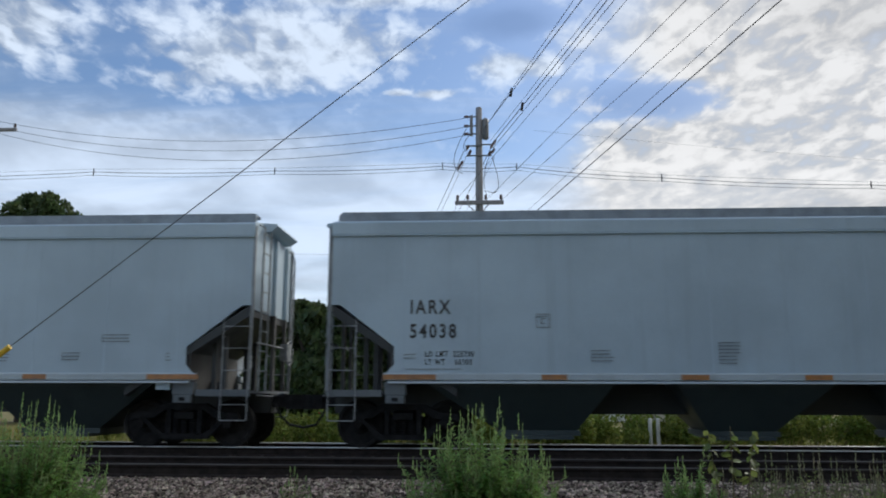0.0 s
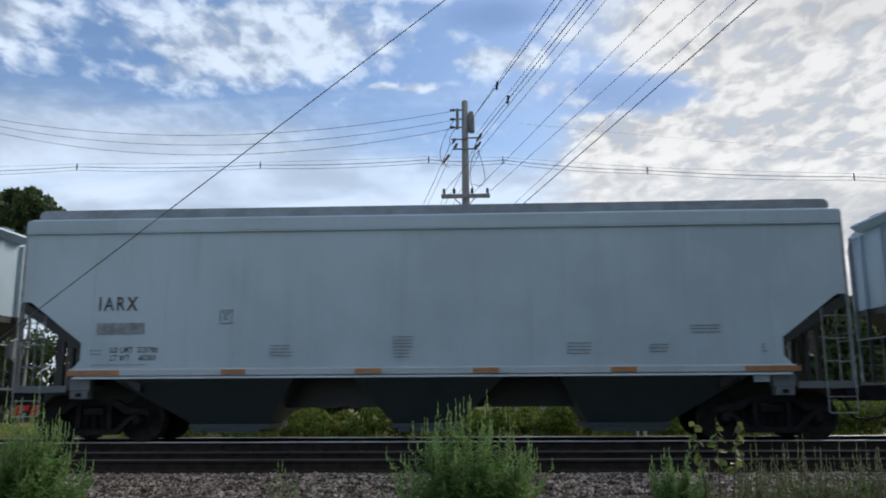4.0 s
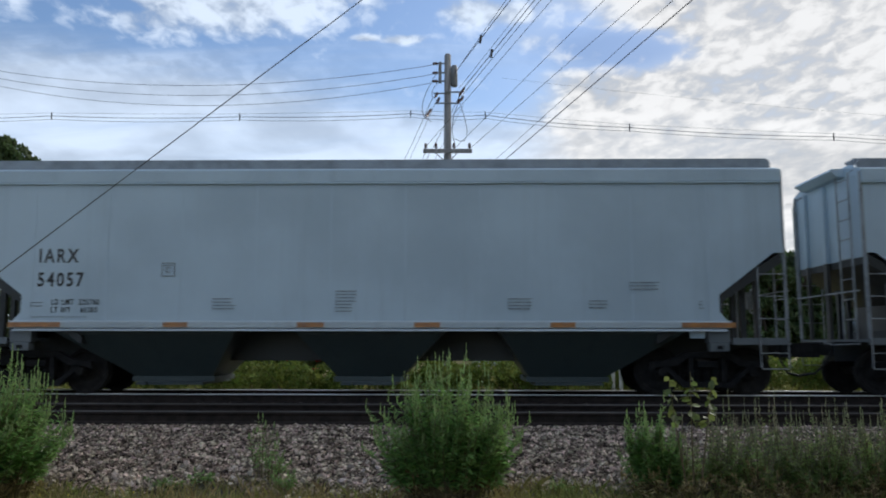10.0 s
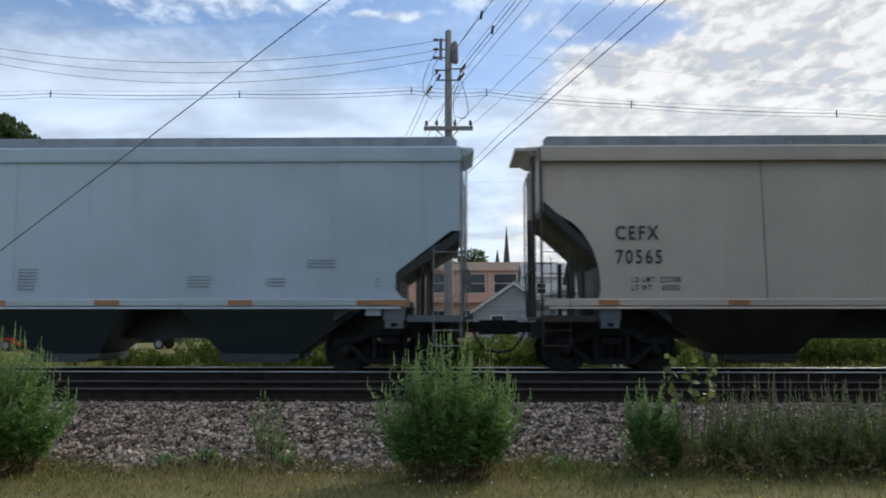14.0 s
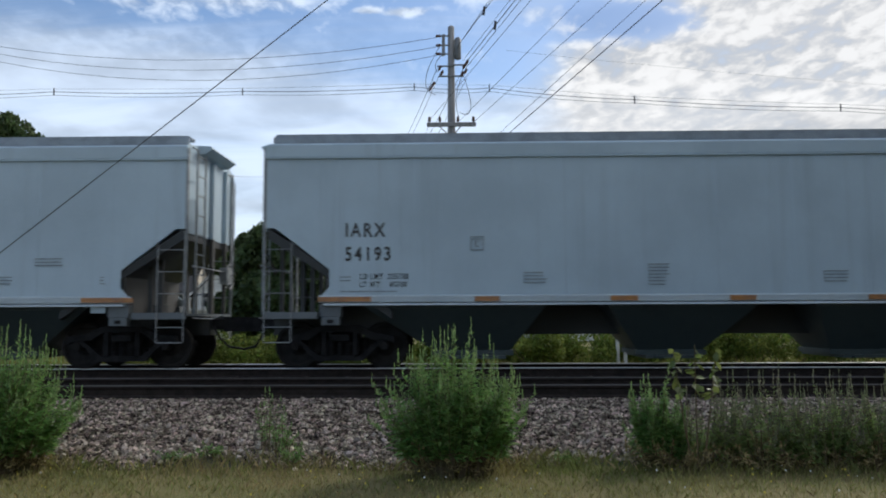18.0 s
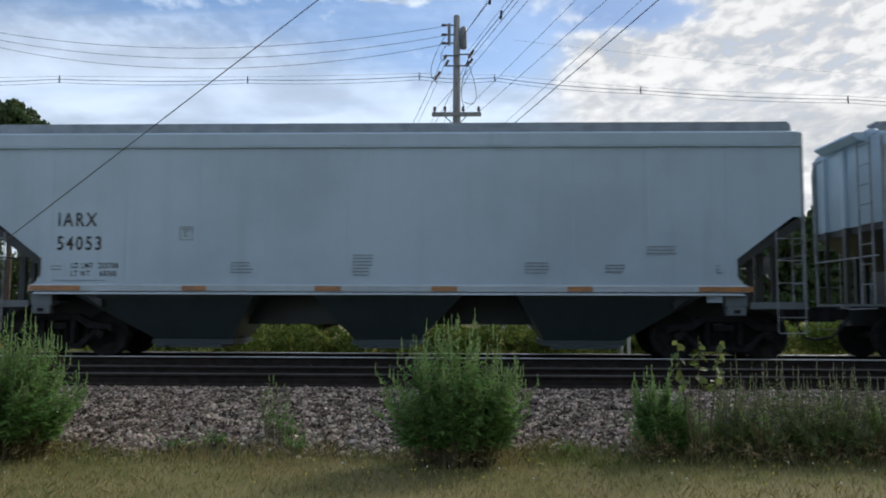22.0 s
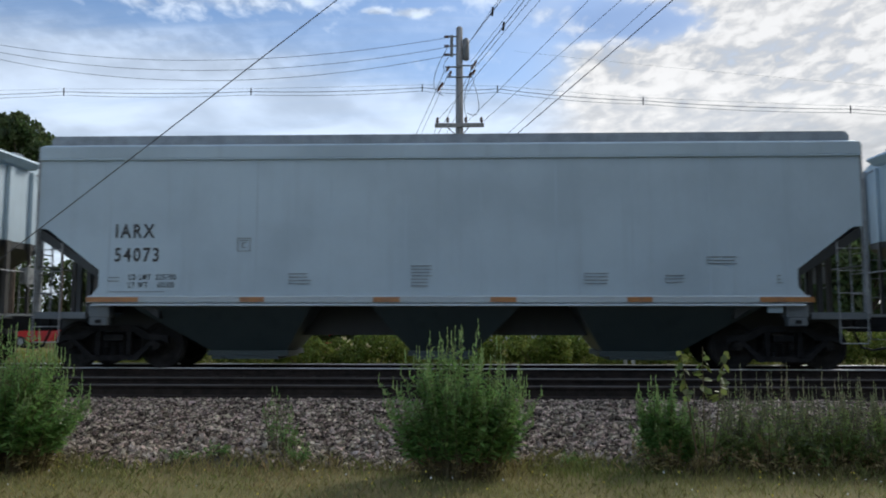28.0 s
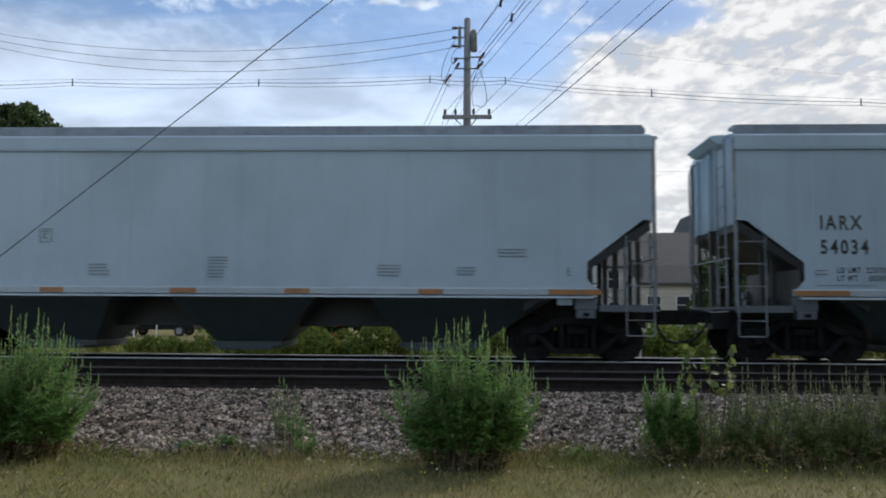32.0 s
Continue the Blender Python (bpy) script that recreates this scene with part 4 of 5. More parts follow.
        for z in (6.2, 6.9, 7.4, 4.8):
            part("cable_clamp", box(bmesh.new(), -0.24, -0.12, -0.2, 0.1, z, z + 0.22), CAST, pole)
    return pole


def make_wires():
    make_pole(P1, 13.06, 9.13, -0.95, 0.95, "tall weathered wooden utility pole with crossarm and jumper loops", True)
    make_pole(P2, 12.9, 12.4, -1.15, 1.1, "distant wooden utility pole with one crossarm")
    left = make_pole(Vector((-23.8, 34.5, 0)), 14.6, 14.1, -0.9, 1.4, "wooden utility pole with braced crossarm beyond the train")
    # three conductors running away to the side
    for a, b, c in (((-21.31, 34, 14.05), (-10.28, 32, 12.57), (-0.74, 30, 12.7)), ((-21.3, 34, 13.71), (-10.27, 32, 12.13), (-0.74, 30, 12.32)),
                    ((-21.28, 34, 13.37), (-10.26, 32, 11.69), (-0.74, 30, 11.98))):
        # the middle reading is not at the half: keep the sag only
        mid = (Vector(a) + Vector(c)) / 2
        mid.z = b[2] - 0.02
        wire(curve_through(a, mid, c, 28, -0.12, 1.0), 0.016, "black overhead conductor sagging between two poles")
    # bundled cable with spacers, farther off
    spots = [(-44.0, 42, 14.2), (-32.5, 41, 13.85), (-21.49, 40, 13.67), (-11.48, 40, 13.58), (-2.47, 40, 13.71), (1.44, 40, 13.61),
             (8.94, 40, 12.91), (19.44, 40, 12.38), (30.5, 40, 11.9), (42.0, 40, 11.6)]
    for dz, r, sag in ((0.14, 0.011, 0.02), (-0.02, 0.026, 0.1), (-0.2, 0.018, 0.12)):
        pts = []
        for a, b in zip(spots, spots[1:]):
            pts += sagged(Vector(a) + Vector((0, 0, dz)), Vector(b) + Vector((0, 0, dz)), sag, 6)[:-1]
        pts.append(Vector(spots[-1]) + Vector((0, 0, dz)))
        wire(pts, r, "long black aerial cable of a spaced bundle", "bundled aerial cables", "aerial_cable")
    for p in spots[1:-1]:
        bm = bmesh.new()
        prism(bm, [(-0.018, -0.24), (0.018, -0.24), (0.03, -0.02), (0.018, 0.18), (-0.018, 0.18), (-0.03, -0.02)], -0.02, 0.02)
        solid("cable_spacer", bm, WIRE, "small dark cable spacer clipped on the bundled cables", "cable spacer", "cable spacers", m=Matrix.Translation(p))
    # lines that pass overhead towards the camera's side
    over = (((-0.11, 30, 12.35), (2.36, 18.45, 11.5), 0.022), ((-0.2, 30, 12.2), (2.16, 18.44, 11.5), 0.014),
            ((0.11, 30, 11.55), (3.0, 18.5, 11.5), 0.022), ((0.16, 30, 11.4), (3.18, 18.5, 11.5), 0.016), ((0.05, 30, 11.7), (2.85, 18.48, 11.5), 0.012),
            ((-1.3, 30, 9.29), (3.5, 18.51, 11.5), 0.013), ((-0.15, 30, 9.25), (4.99, 18.6, 11.5), 0.013), ((0.45, 30, 9.25), (6.06, 18.66, 11.5), 0.013))
    for a, b, r in over:
        a, b = Vector(a), Vector(b)
        wire([a + (b - a) * (2.3 * i / 20) for i in range(21)], r, "black overhead line rising from the pole over the tracks")
    for a, b, r in (((1.63, 32, 9.35), (6.83, 18.7, 11.5), 0.013), ((1.89, 32, 9.23), (7.37, 18.73, 11.5), 0.026)):
        a, b = Vector(a), Vector(b)
        far = Vector((-4.3 if r > 0.02 else -4.6, 60, 8.86))
        wire(sagged(far, a, 0.15, 8) + [a + (b - a) * (2.0 * i / 14) for i in range(1, 15)], r, "black communication cable crossing over the tracks")
    for k, t in ((0, 0.36), (2, 0.36)):
        a, b = Vector(over[k][0]), Vector(over[k][1])
        bm = tube(bmesh.new(), [(-0.02, 0, -0.14), (0.02, 0, 0.14)], 0.05, 6)
        solid("cable_spacer", bm, WIRE, "small dark cable spacer clipped on the overhead lines", "cable spacer", "cable spacers",
              m=Matrix.Translation(a + (b - a) * t))
    # from the pole on to the distant one
    for a, b, r in (((-1.0, 30, 11.3), (-9.3, 70, 12.5), 0.018), ((-0.85, 30, 11.2), (-8.9, 70, 12.5), 0.014), ((0.05, 30, 11.35), (-8.0, 70, 12.5), 0.018),
                    ((-1.2, 30, 9.3), (-7.6, 70, 12.5), 0.012), ((0.2, 30, 11.0), (-7.4, 70, 12.4), 0.014)):
        wire(sagged(a, b, 1.3), r, "black overhead line running on to the distant pole")
    # a thin service line in the distance
    wire(sagged((-20, 60, 12.8), (60, 60, 13.2), 0.6), 0.012, "thin distant service line")
    wire(sagged((2.0, 34, 13.5), (40, 36, 11.0), 0.4), 0.006, "thin overhead wire under the clouds")
    # guy wire with its yellow guard, on the near side of the tracks
    low, high = Vector((-6.28, 10.0, 2.3)), Vector((-0.26, 10.0, 7.03))
    d = (high - low).normalized()
    foot = low - d * (low.z / d.z)
    guy = thing("guy_wire", Matrix.Translation(foot), "taut steel guy wire with yellow plastic guard, anchored in lawn", "guy wire")
    part("cable", tube(bmesh.new(), [Vector((0, 0, 0)), d * 16], 0.0068, 6), GUY, guy)
    part("guard", tube(bmesh.new(), [d * 0.3, d * ((low - foot).length - 0.02)], 0.04, 8), YELLOW, guy, "yellow plastic guard")
    part("anchor", tube(bmesh.new(), [d * -0.2, d * 0.35], 0.03, 6), RAILING, guy)


make_wires()

# ---- houses and buildings beyond the tracks ----
PINK = mat("salmon_stucco", (0.66, 0.42, 0.31), (0.57, 0.36, 0.27), 0.6, 0.9, 0, 0.2, 20)
PALE_ROOF = mat("pale_metal_roof", (0.36, 0.36, 0.37), (0.28, 0.28, 0.29), 1.0, 0.6, 0, 0.1, 10)
CORNICE = mat("pink_cornice", (0.6, 0.45, 0.36), (0.5, 0.38, 0.3), 1.0, 0.8, 0, 0.1, 10)
CREAM = mat("cream_siding", (0.62, 0.57, 0.47), (0.52, 0.48, 0.4), 0.8, 0.8, 0, 0.3, 12, (0.3, 0.3, 12))
WHITE_WALL = mat("white_siding", (0.72, 0.73, 0.72), (0.6, 0.61, 0.6), 0.8, 0.7, 0, 0.3, 12, (0.3, 0.3, 12))
GREY_WALL = mat("grey_siding", (0.36, 0.38, 0.4), (0.28, 0.3, 0.32), 0.8, 0.8, 0, 0.3, 12, (0.3, 0.3, 12))
BROWN_WALL = mat("brown_brick", (0.24, 0.13, 0.08), (0.17, 0.09, 0.06), 2.0, 0.9, 0, 0.5, 16)
BUFF = mat("orange_stack_brick", (0.5, 0.33, 0.17), (0.4, 0.25, 0.12), 1.5, 0.9, 0, 0.4, 12)
SHINGLE = mat("dark_shingles", (0.06, 0.058, 0.06), (0.1, 0.095, 0.09), 2.0, 0.9, 0, 0.6, 10, (1, 1, 6))
GLASS = mat("dark_window_glass", (0.03, 0.035, 0.04), (0.05, 0.055, 0.06), 0.5, 0.08, 0, 0.0)
TRIM = mat("white_window_trim", (0.7, 0.7, 0.68), None, 3.0, 0.6)
RED = mat("red_car_paint", (0.5, 0.03, 0.03), (0.42, 0.025, 0.03), 1.0, 0.25, 0, 0.0)


def window(house, x, y, z, w, h, name="window"):
    """A sash window on a wall that faces -y, its middle at (x, z)."""
    bm = bmesh.new()
    t = 0.09
    for x0, x1, z0, z1 in ((-w / 2 - t, w / 2 + t, h / 2, h / 2 + t), (-w / 2 - t, w / 2 + t, -h / 2 - t, -h / 2), (-w / 2 - t, -w / 2, -h / 2, h / 2),
                           (w / 2, w / 2 + t, -h / 2, h / 2), (-w / 2, w / 2, -0.03, 0.03)):
        box(bm, x + x0, x + x1, y - 0.09, y + 0.02, z + z0, z + z1)
    win = part(name, bm, TRIM, house)
    part("pane", box(bmesh.new(), x - w / 2, x + w / 2, y - 0.03, y + 0.01, z - h / 2, z + h / 2), GLASS, win)


def gabled(x0, x1, y0, y1, eave, ridge, wall, label, along="x", windows=(), name="house", over=0.35, roofing=None):
    """A house with a gable roof, its ridge along x or y, with its walls on the ground."""
    h = thing(name, pose((x0 + x1) / 2, (y0 + y1) / 2, 0), label, "house")
    w, d = (x1 - x0) / 2, (y1 - y0) / 2
    bm = bmesh.new()
    if along == "y":
        prism(bm, [(-w, -0.2), (w, -0.2), (w, eave), (0, ridge), (-w, eave)], -d, d)
    else:
        prism(bm, [(-d, -0.2), (d, -0.2), (d, eave), (0, ridge), (-d, eave)], -w, w, "x")
    part("wall", bm, wall, h)
    for s in (-1, 1):
        bm = bmesh.new()
        a = w if along == "y" else d
        k = (ridge - eave) / a
        outline = [(0, ridge + 0.06), (s * (a + over), eave - k * over + 0.06), (s * (a + over), eave - k * over + 0.26), (0, ridge + 0.28)]
        if along == "y":
            prism(bm, outline, -d - over, d + over)
        else:
            prism(bm, outline, -w - over, w + over, "x")
        roof = part("roof", bm, roofing or SHINGLE, h)
        if along == "y":        # white barge board
            bm = bmesh.new()
            prism(bm, [(p[0], p[1] - 0.04) for p in outline[:2]] + [(outline[1][0], outline[1][1] + 0.17), (0, ridge + 0.2)], -d - over - 0.05, -d - over - 0.005)
            part("barge_board", bm, TRIM, roof)
    for x, z, ww, hh in windows:
        window(h, x, -d, z, ww, hh)
    return h


def make_buildings():
    # salmon stucco block with a stair tower and a flat roof
    b = thing("apartment_building", pose(1.5, 95, 0), "salmon stucco apartment building with flat roof and dark windows", "building")
    bm = box(bmesh.new(), -8.9, 9.3, -5, 5, -0.2, 8.2)
    part("wall", bm, PINK, b)
    bm = box(bmesh.new(), -9.1, -5.4, -5.4, 4.6, -0.2, 10.2)
    tower = part("stair_tower", bm, PINK, b)
    part("tower_cap", box(bmesh.new(), -9.25, -5.25, -5.55, 4.75, 10.2, 10.42), TRIM, tower)
    part("cornice", box(bmesh.new(), -5.3, 9.6, -5.6, 5.15, 7.55, 8.5), CORNICE, b)
    for i in range(5):
        part("pilaster", box(bmesh.new(), -5.35 + i * 3.6, -4.95 + i * 3.6, -5.25, -5.0, 0, 7.54), PINK, b)
    for z in (1.6, 4.0, 6.2, 8.6):
        window(b, -8.0, -5.4, z, 1.15, 1.25)
    for i in range(4):
        for z in (1.9, 6.1):
            window(b, -3.4 + i * 3.6, -5.0, z, 2.5, 2.1)
    part("balcony", box(bmesh.new(), -5.2, 9.2, -6.2, -5.02, 3.9, 4.3), PINK, b)
    # cream house with a side wing, its gable and a white porch
    gabled(9.8, 17.8, 61.5, 72.0, 5.15, 8.1, CREAM, "white and cream sided house with dark shingled roof", "x",
           ((-3.2, 4.2, 0.8, 1.4), (-3.2, 1.7, 0.8, 1.4), (-1.2, 4.2, 0.8, 1.4), (1.0, 4.2, 0.8, 1.4), (2.6, 1.7, 0.8, 1.4)), over=0.3)
    gabled(11.8, 16.2, 57.6, 61.3, 3.7, 4.9, CREAM, "low cream house wing with a dark shingled roof", "x", ((-1.2, 2.2, 0.9, 1.2), (0.9, 2.2, 0.9, 1.2)), over=0.25)
    porch = gabled(7.6, 9.6, 57.5, 61.2, 2.75, 3.5, WHITE_WALL, "small white gabled porch with a lattice front", "y", (), "porch", 0.15)
    bm = bmesh.new()
    for i in range(9):
        for s in (-1, 1):
            tube(bm, [(-0.95 + i * 0.13 - s * 0.4, -1.88, 1.5), (-0.95 + i * 0.13 + s * 0.4, -1.88, 2.6)], 0.03, 4)
    part("lattice", bm, TRIM, porch)
    # low garage and house between
    gabled(1.2, 7.4, 62, 68, 2.5, 4.6, GREY_WALL, "low grey garage with a shallow grey gable roof", "y", ((-1.3, 1.7, 0.9, 0.9),), "garage", 0.3, PALE_ROOF)
    gabled(5.25, 13.4, 70.0, 75.5, 3.15, 4.45, CREAM, "low cream house with a shallow white-edged gable", "y", ((-2.4, 1.9, 0.9, 1.1),), over=0.3, roofing=PALE_ROOF)
    gabled(6.5, 10.7, 78, 84, 6.0, 7.5, WHITE_WALL, "small white house with a pale metal roof", "x", ((-0.45, 5.0, 0.8, 0.95),), over=0.25, roofing=PALE_ROOF)
    # grey gabled house with white trim, a second behind, and the buff smokestack
    gabled(19.2, 23.6, 75, 83, 7.0, 11.2, GREY_WALL, "tall grey gabled house with white barge boards", "y", ((0.0, 7.6, 0.7, 1.6), (0.0, 4.2, 0.8, 1.5)))
    gabled(15.9, 19.0, 72, 79, 4.4, 6.7, WHITE_WALL, "small white gabled house with a dark roof", "y", ((0.2, 4.4, 0.7, 1.0), (0.0, 2.0, 0.8, 1.3)))
    gabled(-28.2, -24.5, 70, 76, 4.3, 7.3, CREAM, "cream sided house with a dark shingled roof", "x", ((-0.9, 3.3, 0.7, 1.2), (0.9, 3.3, 0.7, 1.2), (0.0, 1.4, 0.8, 1.3)))
    gabled(-24.6, -22.1, 78, 85, 4.2, 7.2, WHITE_WALL, "narrow white gabled house with a dark roof", "y", ((0.0, 4.2, 0.6, 1.1),))
    gabled(-30.6, -28.4, 85, 91, 4.6, 6.6, WHITE_WALL, "small white house with a steep gable", "y", ((0.0, 3.6, 0.6, 1.0),))
    # church with its two slate spires, far behind
    ch = gabled(5.4, 12.6, 126, 134, 8.4, 11.3, GREY_WALL, "distant grey church with a dark roof and slender spires", "x", (), "church")
    for x, z, r in ((-1.3, 17.1, 0.55), (-2.8, 13.3, 0.4)):
        part("spire", lathe(bmesh.new(), [(8.0, r), (11.0, r), (z, 0.04)], (x, -3.4, 0), "z", 8), SHINGLE, ch)
    bm = bmesh.new()
    lathe(bm, [(0, 1.25), (9, 1.1), (19.6, 0.93), (19.7, 1.02), (20.3, 1.02), (20.35, 0.7)], (0, 0, 0), "z", 20)
    solid("smokestack", bm, BUFF, "round buff brick smokestack behind the houses", "smokestack", m=pose(27.75, 95, 0), smooth=False)
    b = thing("brick_building", pose(27, 84, 0), "brown brick building with a flat roof", "building")
    part("wall", box(bmesh.new(), -2.6, 2.8, -4, 4, -0.2, 12.2), BROWN_WALL, b)
    part("coping", box(bmesh.new(), -2.8, 3.0, -4.2, 4.2, 12.2, 12.5), TRIM, b)
    for x in (-1.4, 1.4):
        for z in (2.0, 5.2, 8.4):
            window(b, x, -4, z, 1.0, 1.7)
    # white houses with porches
    a = gabled(-24.2, -19.9, 70, 78, 3.9, 6.0, WHITE_WALL, "white house with stacked balconies and a gable roof", "y", ((-1.0, 3.4, 0.7, 1.2), (1.0, 3.4, 0.7, 1.2)))
    for z in (1.0, 2.6):
        part("balcony", box(bmesh.new(), -2.1, 2.1, -5.2, -4.0, z - 0.12, z), TRIM, a)
        for i in range(8):
            part("baluster", box(bmesh.new(), -2.05 + i * 0.57, -1.98 + i * 0.57, -5.2, -5.13, z, z + 0.9), TRIM, a)
        part("hand_rail", box(bmesh.new(), -2.1, 2.1, -5.22, -5.12, z + 0.9, z + 0.98), TRIM, a)
    a = gabled(-33.5, -29.0, 75, 82, 4.6, 6.6, GREY_WALL, "grey house with a columned porch", "x", ((-1.2, 3.2, 0.8, 1.2), (1.2, 3.2, 0.8, 1.2)))
    for i in range(4):
        part("column", box(bmesh.new(), -2.0 + i * 1.3, -1.86 + i * 1.3, -5.0, -4.86, 0, 2.6), TRIM, a)
    part("porch_roof", box(bmesh.new(), -2.25, 2.25, -5.2, -3.5, 2.6, 2.85), SHINGLE, a)


make_buildings()


def make_car_wheel(car, x, y):
    w = part("wheel", lathe(bmesh.new(), [(-0.1, 0.2), (-0.1, 0.31), (-0.07, 0.33), (0.07, 0.33), (0.1, 0.31), (0.1, 0.2)], (x, y, 0.33), "y", 18), RUBBER, car)
    part("rim", lathe(bmesh.new(), [(-0.105, 0.05), (-0.105, 0.2), (0.08, 0.2)], (x, y, 0.33), "y", 14), RAILING, w)


def make_parked_car():
    car = thing("parked_car", pose(-24.9, 46, 0), "red parked hatchback car on the grass", "car")
    bm = bmesh.new()
    prism(bm, [(-2.05, 0.32), (-2.1, 0.6), (-1.95, 0.88), (-0.95, 0.98), (-0.75, 0.98), (1.2, 0.98), (1.95, 0.9), (2.1, 0.6), (2.05, 0.3)], -0.84, 0.84)
    bevel(bm, 0.06, 2)
    part("body", bm, RED, car)
    bm = bmesh.new()
    prism(bm, [(-1.0, 0.97), (-0.35, 1.42), (1.0, 1.45), (1.75, 0.95)], -0.74, 0.74)
    bevel(bm, 0.05, 2)
    cabin = part("cabin", bm, RED, car)
    for x0, x1 in ((-0.45, 0.3), (0.38, 1.15)):
        part("side_window", prism(bmesh.new(), [(x0, 1.02), (x1, 1.02), (x1 - 0.05, 1.36), (x0 + 0.2, 1.36)], -0.752, -0.742), GLASS, cabin)
    for x in (-1.3, 1.3):
        for y in (-0.76, 0.76):
            make_car_wheel(car, x, y)
    for s in (-1, 1):
        part("tail_light", box(bmesh.new(), 2.0, 2.09, s * 0.62 - 0.1, s * 0.62 + 0.1, 0.66, 0.82), AMBER, car)
    bench = thing("picnic_table", pose(-7.5, 38.3, 0), "red painted picnic table on the grass", "table")
    part("tabletop", bevel(box(bmesh.new(), -0.85, 0.85, -0.38, 0.38, 0.88, 0.95), 0.01), RED, bench)
    for s in (-1, 1):
        part("seat", bevel(box(bmesh.new(), -0.85, 0.85, s * 0.75 - 0.13, s * 0.75 + 0.13, 0.5, 0.55), 0.01), RED, bench)
        bm = bmesh.new()
        tube(bm, [(s * 0.6, -0.6, 0), (s * 0.6, 0.25, 0.9)], 0.04)
        tube(bm, [(s * 0.6, 0.6, 0), (s * 0.6, -0.25, 0.9)], 0.04)
        part("leg_frame", bm, RED, bench)
    van = thing("pickup_truck", pose(-19.9, 49, 0), "dark pickup truck parked on the grass", "car")
    part("body", bevel(prism(bmesh.new(), [(-2.4, 0.4), (-2.45, 0.95), (-1.3, 1.05), (-0.8, 1.7), (0.5, 1.7), (0.6, 1.1), (2.4, 1.1), (2.4, 0.42)], -0.9, 0.9), 0.05),
         CAST, van)
    part("bumper", bevel(box(bmesh.new(), -2.55, -2.4, -0.85, 0.85, 0.42, 0.62), 0.03), TRIM, van)
    for x in (-1.5, 1.5):
        for y in (-0.84, 0.84):
            make_car_wheel(van, x, y)
    for x, y, lean in ((-19.6, 40.5, -18), (-18.1, 41, 3), (-16.9, 41, 0)):
        bm = tube(bmesh.new(), [(0, 0, -0.1), (0, 0, 0.95)], 0.05, 8)
        solid("marker_post", bm, TRIM, "slim white marker post in the grass", "post", "marker posts", m=pose(x, y, 0, 0, -lean, 0))
    for x in (5.05, 5.3):
        bm = lathe(bmesh.new(), [(-0.1, 0.06), (0.98, 0.06), (1.02, 0.03)], (0, 0, 0), "z", 10)
        solid("marker_post", bm, TRIM, "slim white marker post behind the track", "post", "marker posts", m=pose(x, 26, 0))


make_parked_car()

# ---- trees, weeds and grass ----


def leaf_cloud(rng, centres, radii, n, size, lean=0.3):
    """n leaves on the shells of overlapping clumps, as vertex and face arrays."""
    k = rng.integers(0, len(centres), n)
    d = rng.normal(size=(n, 3))
    d /= np.linalg.norm(d, axis=1, keepdims=True)
    r = radii[k] * rng.uniform(0.55, 1.05, (n, 1)) ** 0.6
    p = centres[k] + d * r
    a = rng.normal(size=(n, 3)) * 0.8 + d * 0.3
    a /= np.linalg.norm(a, axis=1, keepdims=True)
    b = np.cross(a, rng.normal(size=(n, 3)))
    b /= np.linalg.norm(b, axis=1, keepdims=True)
    s = size * rng.uniform(0.6, 1.35, (n, 1))
    v = np.stack([p - a * s, p + b * s * 0.5, p + a * s, p - b * s * 0.5], 1).reshape(-1, 3)
    f = np.arange(n * 4).reshape(-1, 4)
    return v, f


def make_tree(x, y, height, spread, seed, label, n=5000, trunk=0.22, leaf=0.17, low=0.25, group="trees beyond the tracks"):
    rng = np.random.default_rng(seed)
    tree = thing("tree", pose(x, y, 0), label, "tree", group)
    bm = bmesh.new()
    crown_z = height * (low + 1) / 2
    tube(bm, [(0, 0, -0.2), (0.08, 0, height * 0.3), (-0.05, 0.05, height * 0.6), (0, 0, height * 0.88)], trunk, 9, trunk * 0.2)
    count = 44
    cs, rs = [], []
    for i in range(count):
        u = rng.uniform(-1, 1, 3)
        u /= max(1, np.linalg.norm(u))
        c = np.array([u[0] * spread * 0.9, u[1] * spread * 0.9, crown_z + u[2] * height * (1 - low) * 0.42])
        cs.append(c)
        rs.append(spread * rng.uniform(0.18, 0.36))
        z0 = max(height * 0.2, c[2] * 0.6)
        tube(bm, [(0, 0, z0), (c[0] * 0.5, c[1] * 0.5, (z0 + c[2]) / 2 + 0.1), c], trunk * 0.3, 5, 0.02)
    part("trunk", bm, BARK, tree)
    cs, rs = np.array(cs), np.array(rs)[:, None]
    v, f = leaf_cloud(rng, cs, rs, n, leaf)
    part("crown", raw_mesh("crown", v.tolist(), f.tolist(), TREE_LEAF), TREE_LEAF, tree)["kind"] = "stuff"
    return tree


make_tree(-27.4, 46, 14.5, 2.5, 11, "tall leafy green tree standing beyond the tracks", 15000, low=0.55)
make_tree(-24.4, 46, 13.0, 0.55, 12, "slender green tree beside a larger one", 3000, 0.12, low=0.7)
make_tree(-5.6, 40, 7.4, 2.6, 13, "dense dark green tree beside the pole", 16000, leaf=0.24, low=0.02)
make_tree(-9.6, 41, 7.0, 2.6, 23, "dense dark green tree in a row", 14000, leaf=0.24, low=0.02)
make_tree(-8.0, 38.5, 4.8, 1.9, 27, "dense low green tree between two taller ones", 9000, leaf=0.22, low=0.0)
make_tree(-11.9, 43, 6.4, 1.8, 14, "broad green tree with low branches", 12000, leaf=0.24, low=0.02)
